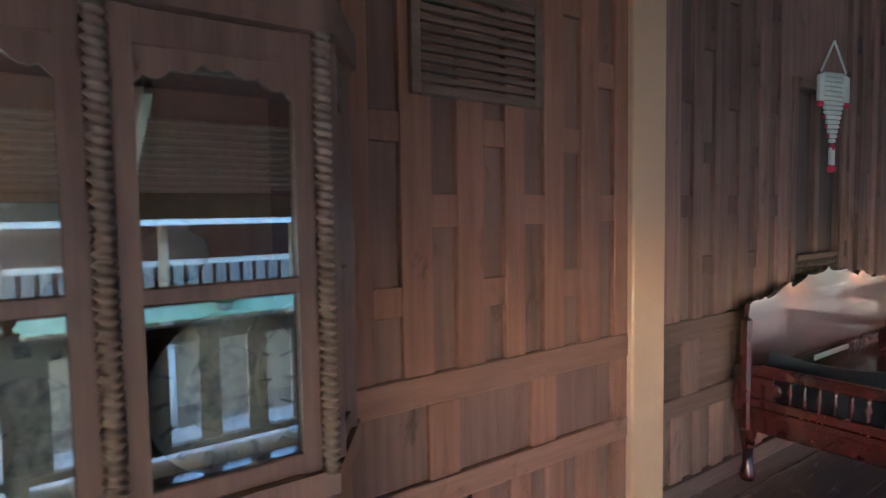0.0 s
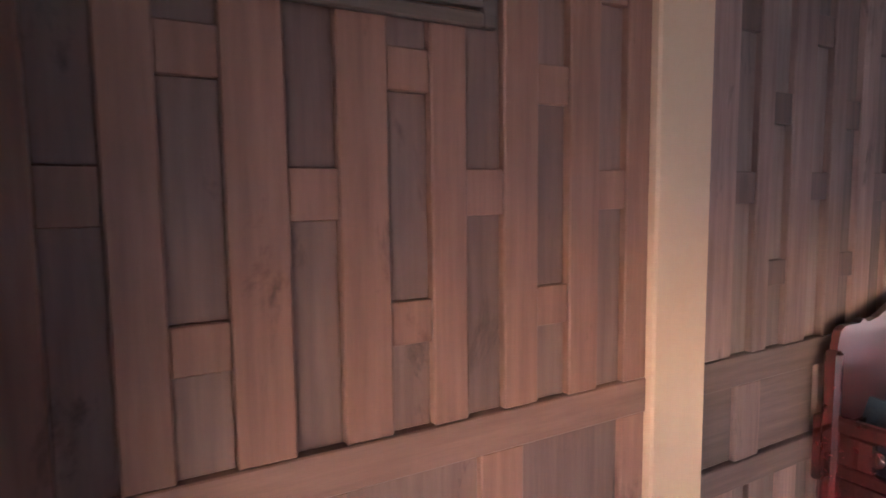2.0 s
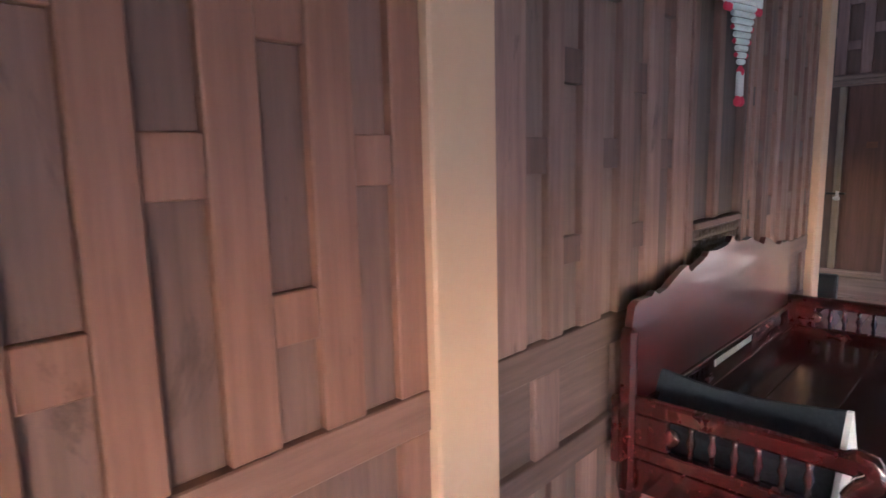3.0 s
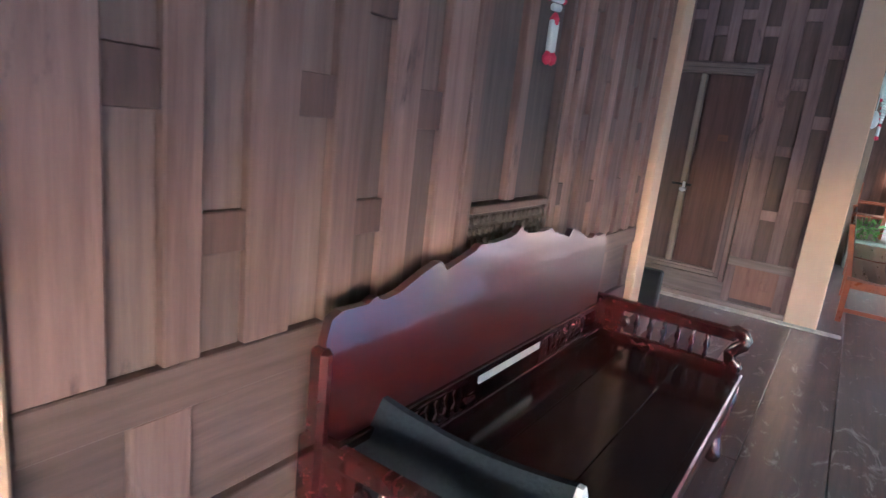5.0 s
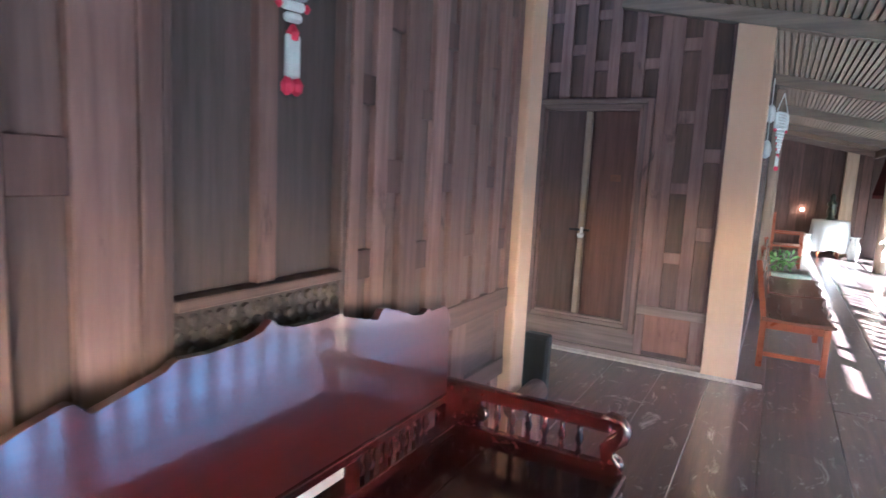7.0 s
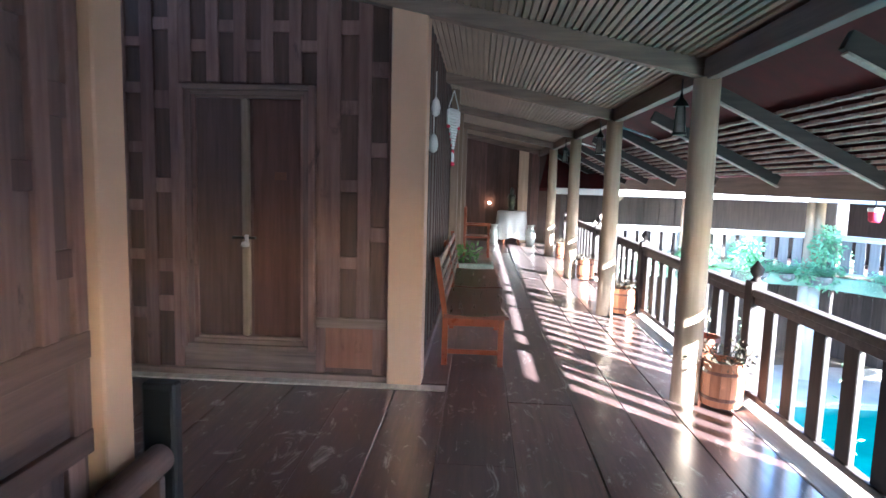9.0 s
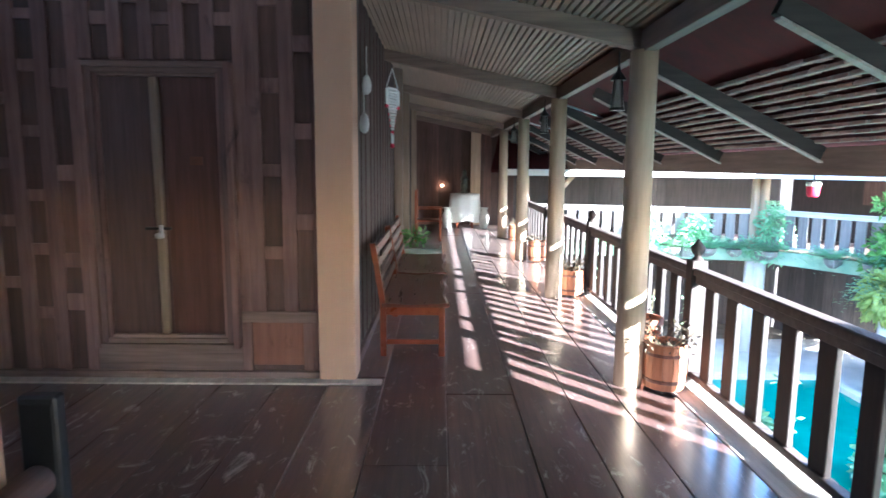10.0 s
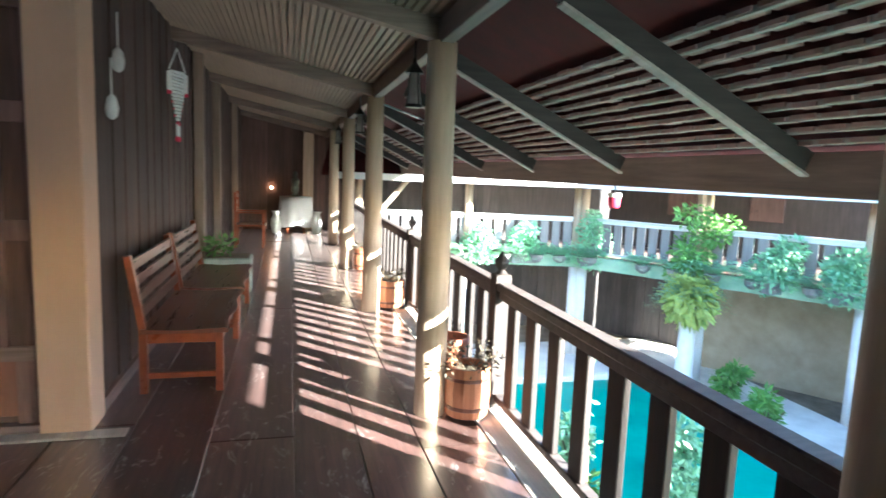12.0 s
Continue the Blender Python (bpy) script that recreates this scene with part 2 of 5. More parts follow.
lamp_glow.use_nodes = True
lb = lamp_glow.node_tree.nodes["Principled BSDF"]
lb.inputs["Base Color"].default_value = (0.9, 0.6, 0.4, 1)
lb.inputs["Emission Color"].default_value, lb.inputs["Emission Strength"].default_value = (1.0, 0.5, 0.25, 1), 4.0


# ---- builders ----
def box(bm, x0, x1, y0, y1, z0, z1, bev=0.004):
    v = bmesh.ops.create_cube(bm, size=1.0)["verts"]
    for p in v:
        p.co = ((x0 + x1) / 2 + p.co.x * (x1 - x0), (y0 + y1) / 2 + p.co.y * (y1 - y0), (z0 + z1) / 2 + p.co.z * (z1 - z0))
    if bev:
        e = list({e for p in v for e in p.link_edges})
        bmesh.ops.bevel(bm, geom=e, offset=bev, segments=1, affect="EDGES")
    return bm


def boxed(*dims, bev=0.004):
    return box(bmesh.new(), *dims, bev=bev)


def bar(bm, a, b, w, h, bev=0.003):
    """A beam of section w x h from a to b."""
    a, b = Vector(a), Vector(b)
    d = b - a
    v = bmesh.ops.create_cube(bm, size=1.0)["verts"]
    up = Vector((0, 0, 1)) if abs(d.normalized().z) < 0.95 else Vector((0, 1, 0))
    s = d.cross(up).normalized()
    u = s.cross(d).normalized()
    m = Matrix((s * w, d, u * h)).transposed()
    for p in v:
        p.co = (a + b) / 2 + m @ p.co
    if bev:
        bmesh.ops.bevel(bm, geom=list({e for p in v for e in p.link_edges}), offset=bev, segments=1, affect="EDGES")
    return bm


def lathe(bm, profile, at=(0, 0, 0), seg=14, axis="z", wobble=0.0):
    """A turned body from (radius, height) pairs."""
    rings = []
    for r, h in profile:
        ring = []
        for k in range(seg):
            a = 2 * math.pi * k / seg
            rr = r * (1 + wobble * noise.noise((math.cos(a) * 1.3, math.sin(a) * 1.3, h * 2 + at[0])))
            p = (rr * math.cos(a), rr * math.sin(a), h)
            p = {"z": p, "y": (p[0], p[2], p[1]), "x": (p[2], p[0], p[1])}[axis]
            ring.append(bm.verts.new((p[0] + at[0], p[1] + at[1], p[2] + at[2])))
        rings.append(ring)
    for q, s in zip(rings, rings[1:]):
        for k in range(seg):
            bm.faces.new((q[k], q[(k + 1) % seg], s[(k + 1) % seg], s[k]))
    bm.faces.new(list(reversed(rings[0])))
    bm.faces.new(rings[-1])
    return bm


def finish(name, bm, material, smooth=False):
    bmesh.ops.recalc_face_normals(bm, faces=bm.faces[:])
    me = bpy.data.meshes.new(name)
    bm.to_mesh(me)
    bm.free()
    me.materials.append(material)
    if smooth:
        for p in me.polygons:
            p.use_smooth = True
    return me


def part(name, bm, material, parent, label="", smooth=False):
    ob = new(name, finish(name, bm, material, smooth))
    ob.parent = parent
    return tagged(ob, label) if label else ob


def solid(name, bm, material, label, category, kind="", group="", smooth=False):
    return tagged(new(name, finish(name, bm, material, smooth)), label, category, group, kind)


def thing(name, label, category, group="", kind="", at=(0, 0, 0), turn=0.0):
    ob = new(name)
    ob.matrix_basis = pose(*at, 0, 0, turn)
    return tagged(ob, label, category, group, kind)


def leaves(bm, centre, spread, count, size, rng, droop=0.0):
    """Many small folded leaves round a centre."""
    for _ in range(count):
        d = Vector((rng.gauss(0, 1), rng.gauss(0, 1), rng.gauss(0, 1)))
        d = d.normalized() * rng.random() ** 0.4
        p = Vector(centre) + Vector((d.x * spread[0], d.y * spread[1], d.z * spread[2]))
        a = Vector((d.x + rng.gauss(0, 0.5), d.y + rng.gauss(0, 0.5), d.z - droop + rng.gauss(0, 0.4))).normalized()
        s = a.cross(Vector((rng.gauss(0, 1), rng.gauss(0, 1), rng.gauss(0, 1)))).normalized()
        n = a.cross(s)
        L = size * rng.uniform(0.6, 1.4)
        v = [bm.verts.new(p + q) for q in (Vector(), a * L * 0.5 + s * L * 0.22 + n * L * 0.05, a * L, a * L * 0.5 - s * L * 0.22 + n * L * 0.05)]
        bm.faces.new((v[0], v[1], v[2]))
        bm.faces.new((v[0], v[2], v[3]))
    return bm


def fronds(bm, centre, count, length, rng, rise=0.5):
    """Arching fern fronds with leaflets on both sides."""
    c = Vector(centre)
    for k in range(count):
        a = rng.uniform(0, 2 * math.pi)
        out = Vector((math.cos(a), math.sin(a), 0))
        side = Vector((-out.y, out.x, 0))
        L, up = length * rng.uniform(0.6, 1.15), rise * rng.uniform(0.5, 1.3)
        for i in range(9):
            t = (i + 1) / 9
            p = c + out * L * t + Vector((0, 0, up * L * (t * 1.6 - 1.9 * t * t)))
            w = L * 0.2 * (1.1 - t)
            for s in (-1, 1):
                q = p + side * s * w + out * 0.03 - Vector((0, 0, 0.25 * w))
                v = [bm.verts.new(p - out * 0.012), bm.verts.new(q), bm.verts.new(p + out * 0.03)]
                bm.faces.new(v)
    return bm


# ---- panelled walls ----
FRONT = -0.955   # face of the stiles of the long wall
Z1 = ((1.475, 1.59), (2.06, 2.17), (2.62, 2.72))
Z2 = ((1.165, 1.27), (1.76, 1.87), (2.34, 2.45))


def long_wall(name, y0, y1, columns, stile, panel, rail, label, top=3.1, rw=0.115, cross=None, low=None):
    """A stretch of the long wall facing +x: backing, mid rail, stiles, staggered cross pieces and sunk panels."""
    f = FRONT
    wall = solid(name, boxed(f - 0.12, f - 0.034, y0, y1, 0, top, bev=0), panel, label, "wall", "structure")
    part("mid_rail", boxed(f - 0.034, f + 0.004, y0, y1, 0.835, 0.945), low or rail, wall)
    part("lower_rail", boxed(f - 0.034, f + 0.002, y0, y1, 0.45, 0.55), low or rail, wall)
    part("base_board", boxed(f - 0.034, f + 0.012, y0, y1, 0.0, 0.1), rail, wall)
    rng = random.Random(name)
    prev = y0
    for i, (yr, kind) in enumerate(columns):
        yl = yr - rw * rng.uniform(0.92, 1.06)
        if yl - prev > 0.02:
            part("stile", boxed(f - 0.034, f + rng.uniform(-0.003, 0.003), prev + 0.001, yl, 0.945, top), stile, wall)
        blocks = Z1 if kind == 1 else Z2
        z = 0.945
        for a, b in blocks:
            a, b = a + rng.uniform(-0.012, 0.012), b
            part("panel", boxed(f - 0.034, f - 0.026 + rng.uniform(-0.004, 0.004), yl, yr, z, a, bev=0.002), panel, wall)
            part("cross_piece", boxed(f - 0.034, f - 0.006, yl, yr, a, b, bev=0.003), cross or stile, wall)
            z = b
        prev = yr
    if y1 - prev > 0.02:
        part("stile", boxed(f - 0.034, f, prev + 0.001, y1, 0.945, top), stile, wall)
    # lower lying panels and the row of upright boards under them
    y = y1 - 0.1
    part("stile", boxed(f - 0.034, f - 0.002, y, y1, 0.55, 0.835), stile, wall)
    while y > y0 + 0.02:
        n = max(y - 0.375, y0)
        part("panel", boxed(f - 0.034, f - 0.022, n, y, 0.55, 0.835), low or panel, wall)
        if n > y0:
            part("stile", boxed(f - 0.034, f - 0.002, max(n - 0.14, y0), n, 0.55, 0.835), stile, wall)
        y = n - 0.14
    y, i = y0, 0
    while y < y1 - 0.03:
        n = min(y + rng.uniform(0.09, 0.13), y1)
        d = f - 0.004 if i % 2 else f - 0.024
        part("board", boxed(f - 0.034, d, y + 0.002, n - 0.002, 0.1, 0.45, bev=0.003), stile if i % 2 else panel, wall)
        y, i = n, i + 1
    return wall


cols_a = [(-7.393 - 0.225 * k, 1 if k % 2 == 0 else 2) for k in range(14, 0, -1)]
cols_a += [(-7.393, 1), (-7.173, 2), (-6.929, 1), (-6.695, 2), (-6.479, 1), (-6.258, 2), (-6.037, 1)]
long_wall("wall_1", -10.8, -5.94, cols_a, teak, teak_dark, teak_h, "red-brown teak wall of staggered sunk panels")
cols_b = [(-5.402, 1), (-5.2, 2), (-4.949, 1), (-4.732, 2), (-4.485, 1)]
long_wall("wall_2", -5.68, -4.34, cols_b, grey, grey_dark, grey_h, "weathered grey-brown teak wall with staggered boards", cross=cross_red, low=low_wood)
cols_c = [(-3.45, 2), (-3.273, 1), (-3.06, 2), (-2.87, 1), (-2.63, 2), (-2.43, 1), (-2.25, 2)]
long_wall("wall_3", -3.54, -2.18, cols_c, grey, grey_dark, grey_h, "weathered grey-brown teak wall with narrow boards", rw=0.095, cross=cross_red, low=low_wood)

# the shuttered window between them
f = FRONT
wb = solid("wall_4", boxed(f - 0.12, f - 0.06, -4.34, -3.54, 0, 3.1, bev=0), grey_dark, "weathered teak boards round a shuttered window", "wall", "structure")
part("base_board", boxed(f - 0.06, f + 0.012, -4.34, -3.54, 0, 0.1), grey_h, wb)
for k in range(6):
    part("board", boxed(f - 0.06, f - 0.004 - 0.018 * (k % 2), -4.34 + k * 0.1333, -4.34 + (k + 1) * 0.1333 - 0.003, 0.1, 1.0), grey, wb)
part("board", boxed(f - 0.06, f - 0.004, -4.34, -3.54, 2.32, 3.1), grey, wb)
win = thing("window_1", "closed wooden window with dark board shutters and carved sill panel", "window", kind="structure")
for a, b in ((-4.34, -4.285), (-3.60, -3.545)):
    part("window_frame", boxed(f - 0.06, f + 0.012, a, b, 1.0, 2.32), grey, win)
for a, b in ((-4.283, -4.255), (-3.63, -3.602)):
    part("window_frame", boxed(f - 0.06, f + 0.004, a, b, 1.0, 2.26), grey_dark, win)
part("window_frame", boxed(f - 0.06, f + 0.03, -4.283, -3.602, 2.26, 2.32), grey_h, win)
part("window_sill", boxed(f - 0.06, f + 0.016, -4.255, -3.63, 1.185, 1.215), grey_h, win)
part("shutter", boxed(f - 0.058, f - 0.045, -4.255, -3.975, 1.215, 2.26), shutter_m, win)
part("shutter", boxed(f - 0.058, f - 0.04, -3.905, -3.63, 1.215, 2.26), shutter_m, win)
part("mullion", boxed(f - 0.058, f - 0.012, -3.975, -3.905, 1.215, 2.26), grey, win)
carv = boxed(f - 0.06, f - 0.012, -4.255, -3.63, 1.0, 1.185)
rng = random.Random(3)
for k in range(15):
    for j in range(4):
        lathe(carv, [(0.001, 0), (0.018, 0.004), (0.014, 0.014), (0.002, 0.017)], (f - 0.013, -4.235 + k * 0.042, 1.03 + j * 0.042), 7, "x")
part("carved_panel", carv, shutter_m, win, "panel carved with small flowers")

# square cream posts
for n, (x0, x1, y0, y1) in enumerate(((-1.08, -0.925, -5.94, -5.69), (-1.08, -0.905, -2.178, -1.985), (-0.122, 0.14, 0.0, 0.26))):
    solid("post", boxed(x0, x1, y0, y1, 0, 3.2, bev=0.008), cream, "square cream-painted wooden post standing on the floor", "post", group="square posts")

# door wall, facing -y
DY = 0.05
dw = solid("wall_5", boxed(-3.2, -0.122, DY + 0.034, DY + 0.12, 0, 3.2, bev=0), grey_dark, "weathered teak wall of staggered panels round a door", "wall", "structure")
part("base_board", boxed(-3.2, -0.122, DY - 0.03, DY + 0.034, 0, 0.06), grey_x, dw)
part("sill_strip", boxed(-3.2, 0.33, DY - 0.13, DY - 0.032, 0.001, 0.016), edge_wood, dw, "pale dusty strip along the foot of the wall")


def door_wall_part(name, x0, x1, z0, z1, proud, m):
    part(name, boxed(x0, x1, DY - proud, DY + 0.034, z0, z1, bev=0.003), m, dw)




def column(xl, xr, kind, z0, top=3.2, bars=None):
    """One stile and the sunk panels beside it, with the cross pieces between them."""
    door_wall_part("stile", xl - 0.1, xl, z0, top, 0.0, grey)
    z = z0
    for a, b in bars or (((0.44, 0.52), (0.9, 0.98), (1.28, 1.36), (1.72, 1.8), (2.16, 2.24), (2.5, 2.57), (2.86, 2.94)) if kind else
                         ((0.66, 0.74), (1.1, 1.18), (1.5, 1.58), (1.94, 2.02), (2.33, 2.41), (2.68, 2.76))):
        if b < z0 + 0.1:
            continue
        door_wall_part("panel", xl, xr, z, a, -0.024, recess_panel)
        door_wall_part("cross_piece", xl, xr, a, b, -0.004, grey)
        z = b
    if top - z > 0.05:
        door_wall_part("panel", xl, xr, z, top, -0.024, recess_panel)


door_wall_part("stile", -3.2, -2.9, 0.06, 3.2, 0.0, grey)
for k, x in enumerate((-2.8, -2.58, -2.36, -2.14)):
    column(x, x + 0.12, k % 2, 0.06)
column(-1.92, -1.8, 0, 0.06, bars=((0.5, 0.62), (0.81, 0.91), (1.42, 1.53), (2.05, 2.18), (2.62, 2.71)))
door_wall_part("stile", -1.8, -1.72, 0.06, 3.2, 0.0, grey)
door_wall_part("stile", -0.68, -0.6, 0.5, 3.2, 0.0, grey)
column(-0.5, -0.37, 0, 0.5, bars=((0.88, 0.97), (1.46, 1.55), (2.03, 2.13), (2.6, 2.7)))
column(-0.27, -0.15, 0, 0.5, bars=((1.09, 1.2), (1.72, 1.83), (2.3, 2.41), (2.88, 2.98)))
door_wall_part("stile", -0.15, -0.122, 0.5, 3.2, 0.0, grey)
door_wall_part("stile", -0.24, -0.122, 0.06, 0.42, 0.0, grey)
door_wall_part("cross_piece", -0.68, -0.122, 0.42, 0.5, 0.004, grey_x)
door_wall_part("panel", -0.61, -0.24, 0.1, 0.42, -0.016, teak)
door_wall_part("stile", -0.68, -0.61, 0.06, 0.42, 0.0, grey)
door_wall_part("cross_piece", -1.72, -0.68, 0.06, 0.235, -0.002, grey_x)
for k in range(5):     # short boards over the door
    x = -1.72 + k * 0.208
    c = 2.47 + 0.14 * (k % 2)
    door_wall_part("stile", x, x + 0.092, 2.245, 3.2, 0.0, grey)
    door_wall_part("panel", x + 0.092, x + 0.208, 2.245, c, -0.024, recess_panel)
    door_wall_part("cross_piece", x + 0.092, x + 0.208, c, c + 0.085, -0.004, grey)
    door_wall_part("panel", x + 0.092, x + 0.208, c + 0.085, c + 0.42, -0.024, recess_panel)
    door_wall_part("cross_piece", x + 0.092, x + 0.208, c + 0.42, c + 0.5, -0.004, grey)

door = thing("door_1", "closed double door of dark wood in a stepped weathered frame", "door", kind="structure")
for k, g in enumerate((0.0, 0.045, 0.085)):
    p = 0.05 - 0.022 * k
    x0, x1, z0, z1 = -1.715 + g, -0.685 - g, 0.235 + g * 0.8, 2.225 - g * 0.8
    w = 0.043 if k < 2 else 0.03
    for a, b in ((x0, x0 + w), (x1 - w, x1)):
        part("door_frame", boxed(a, b, DY - p, DY + 0.034, z0, z1), grey if k != 1 else grey_dark, door)
    part("door_frame", boxed(x0 + w, x1 - w, DY - p, DY + 0.034, z1 - w * 0.8, z1), grey_x, door)
    part("door_frame", boxed(x0 + w, x1 - w, DY - p, DY + 0.034, z0, z0 + w * 0.8), grey_x, door)
for a, b, m in ((-1.6, -1.235, door_wood), (-1.17, -0.8, door_red)):
    part("door_leaf", boxed(a, b, DY + 0.012, DY + 0.034, 0.335, 2.13), m, door)
# pale pilaster wood here puts the strip's glossy highlight into its colour
part("door_astragal", boxed(-1.245, -1.19, DY - 0.028, DY + 0.03, 0.335, 2.13, bev=0.01), pilaster_m, door, "cover strip between the leaves, edge highlight painted in")
part("paper_mark", boxed(-1.0, -0.91, DY + 0.008, DY + 0.012, 1.535, 1.595, bev=0.001), faded_m, door, "faded orange paper mark on the leaf")
bolt = boxed(-1.32, -1.14, DY - 0.03, DY + 0.0, 1.085, 1.105)
part("bolt", bolt, iron, door)
part("padlock", lathe(bmesh.new(), [(0.01, 0), (0.03, 0.006), (0.032, 0.03), (0.012, 0.04)], (-1.2, DY - 0.07, 1.03), 10), steel, door, "small steel padlock", smooth=True)
part("hasp", boxed(-1.215, -1.19, DY - 0.045, DY - 0.02, 1.03, 1.12), steel, door)

# long wall of the veranda behind the benches, facing +x
vw = solid("wall_6", boxed(-0.02, 0.07, 0.26, 11.8, 0, 3.1, bev=0), porch_wall, "dark weathered board wall along the veranda", "wall", "structure")
part("base_board", boxed(0.07, 0.13, 0.26, 11.8, 0, 0.09), grey_h, vw)
rng = random.Random(21)
y, k = 0.26, 0
while y < 11.7:
    n = min(y + rng.uniform(0.12, 0.2), 11.8)
    part("board", boxed(0.07, 0.095 + 0.009 * (k % 2), y + 0.002, n - 0.002, 0.09, 3.1, bev=0.003), porch_wall, vw)
    y, k = n, k + 1
for y in (4.1, 5.95, 9.0):
    solid("pilaster", boxed(0.11, 0.22, y, y + 0.14, 0.0, 2.95, bev=0.008), pilaster_m, "slim pale wooden pilaster against the board wall", "post", group="pilasters")
ew = solid("wall_7", boxed(-0.1, 13.5, 11.8, 11.9, -0.1, 3.2, bev=0), far_wall, "dark brown board wall closing the end of the veranda", "wall", "structure")
for k in range(60):
    part("board", boxed(0.1 + k * 0.2, 0.1 + k * 0.2 + 0.197, 11.76 + 0.012 * (k % 2), 11.8, 0, 3.1, bev=0.003), recess_panel if k < 13 else far_wall, ew)
solid("pilaster", boxed(1.55, 1.8, 11.6, 11.76, 0.0, 2.7, bev=0.008), pole_m, "slim pale wooden pilaster against the end wall", "post", group="pilasters")

# plain walls that close the place behind
solid("wall_8", boxed(-3.3, -3.2, -2.0, 0.2, 0, 3.3, bev=0), grey_dark, "weathered board wall closing the recess", "wall", "structure")
solid("wall_9", boxed(-3.2, -1.06, -2.22, -2.12, 0, 3.3, bev=0), grey_dark, "weathered board wall at the side of the recess", "wall", "structure")
solid("wall_10", boxed(-1.1, 2.6, -10.9, -10.8, 0, 3.3, bev=0), grey_dark, "weathered board wall closing the veranda", "wall", "structure")

# louvred vent in the panelled wall
vent = thing("wall_vent", "grey louvred wooden vent set high in the panelled wall", "vent")
for a, b in ((-7.14, -7.1), (-6.56, -6.52)):
    part("vent_frame", boxed(FRONT + 0.004, FRONT + 0.03, a, b, 1.93, 2.32), vent_m, vent)
for a, b in ((1.93, 1.965), (2.285, 2.32)):
    part("vent_frame", boxed(FRONT + 0.004, FRONT + 0.03, -7.1, -6.56, a, b), vent_m, vent)
for k in range(9):
    bm = bmesh.new()
    bar(bm, (FRONT + 0.016, -7.1, 1.985 + k * 0.034), (FRONT + 0.016, -6.56, 1.985 + k * 0.034), 0.024, 0.02, 0.002)
    part("slat", bm, vent_m, vent)

# ---- floor ----
fl = solid("floor", boxed(-3.3, 2.62, -10.9, 11.9, -0.14, -0.03, bev=0), floor_wood, "dark worn glossy wooden plank floor", "floor", "structure")
seams = [-3.3, -2.88, -2.46, -2.04, -1.62, -1.2, -0.8, -0.4, -0.04, 0.345, 0.79, 1.25, 1.61, 1.95, 2.36]
rng = random.Random(5)
for xa, xb in zip(seams, seams[1:]):
    y = -10.9
    if xb <= 0.35:
        stops = [-10.9, -8.1 + rng.uniform(-0.4, 0.4), -5.3 + rng.uniform(-0.6, 0.6), -2.7 + rng.uniform(-0.6, 0.6), 0.09, 3.4, 7.0, 11.9]
    else:
        stops = [-10.9, -7.5 + rng.uniform(-0.6, 0.6), -4.4 + rng.uniform(-0.5, 0.5), -0.7 + rng.uniform(-0.8, 0.8), 2.6 + rng.uniform(-0.6, 0.6), 6.0 + rng.uniform(-0.6, 0.6), 9.2, 11.9]
    for a, b in zip(stops, stops[1:]):
        if xb <= 0.0 and a > 0.0:
            continue
        h = rng.uniform(-0.003, 0.003)
        part("plank", boxed(xa + 0.003, xb - 0.003, a + 0.002, b - 0.002, -0.03, h, bev=0.003), floor_wood, fl)
for k in range(8):
    part("edge_board", boxed(2.363, 2.62, -10.9 + k * 2.85, -10.9 + (k + 1) * 2.85 - 0.004, -0.03, 0.004), edge_wood, fl, "pale edge board beside the railing")

# ---- ceiling, beam, outer roof ----
def ceil_z(x):
    return 2.44 + (2.1 - x) * 0.205


cb = bmesh.new()
n = 62
for k in range(n):
    x = -1.05 + k * (3.12 / n)
    bar(cb, (x, -10.9, ceil_z(x) + 0.012), (x, 11.8, ceil_z(x) + 0.012), 0.041, 0.022, 0.003)
bar(cb, (0.5, -10.9, ceil_z(0.5) + 0.06), (0.5, 11.8, ceil_z(0.5) + 0.06), 0.01, 0.01, 0)
solid("ceiling", cb, ceil_m, "ceiling of narrow brown wooden slats", "ceiling", "structure")
rb = bmesh.new()
vs = [rb.verts.new(p) for p in ((-3.4, -10.9, ceil_z(-3.4) + 0.04), (2.15, -10.9, ceil_z(2.15) + 0.04), (2.15, 11.9, ceil_z(2.15) + 0.04), (-3.4, 11.9, ceil_z(-3.4) + 0.04))]
top = [rb.verts.new(v.co + Vector((0, 0, 0.08))) for v in vs]
rb.faces.new(vs), rb.faces.new(top)
for k in range(4):
    rb.faces.new((vs[k], vs[(k + 1) % 4], top[(k + 1) % 4], top[k]))
solid("roof_deck", rb, ceil_m, "dark boarded roof deck above the slats", "roof", "structure")
for k in range(-3, 5):
    y = 0.03 + 2.87 * k
    bm = bmesh.new()
    bar(bm, (-1.0, y, ceil_z(-1.0) - 0.05), (2.1, y, ceil_z(2.1) - 0.05), 0.1, 0.13)
    solid("ceiling_joist", bm, joist_m, "weathered brown cross joist under the slatted ceiling", "joist", group="ceiling joists")
solid("eave_beam", boxed(2.065, 2.15, -10.9, 11.76, 2.305, 2.45), beam_m, "long dark wooden beam over the veranda poles", "beam")

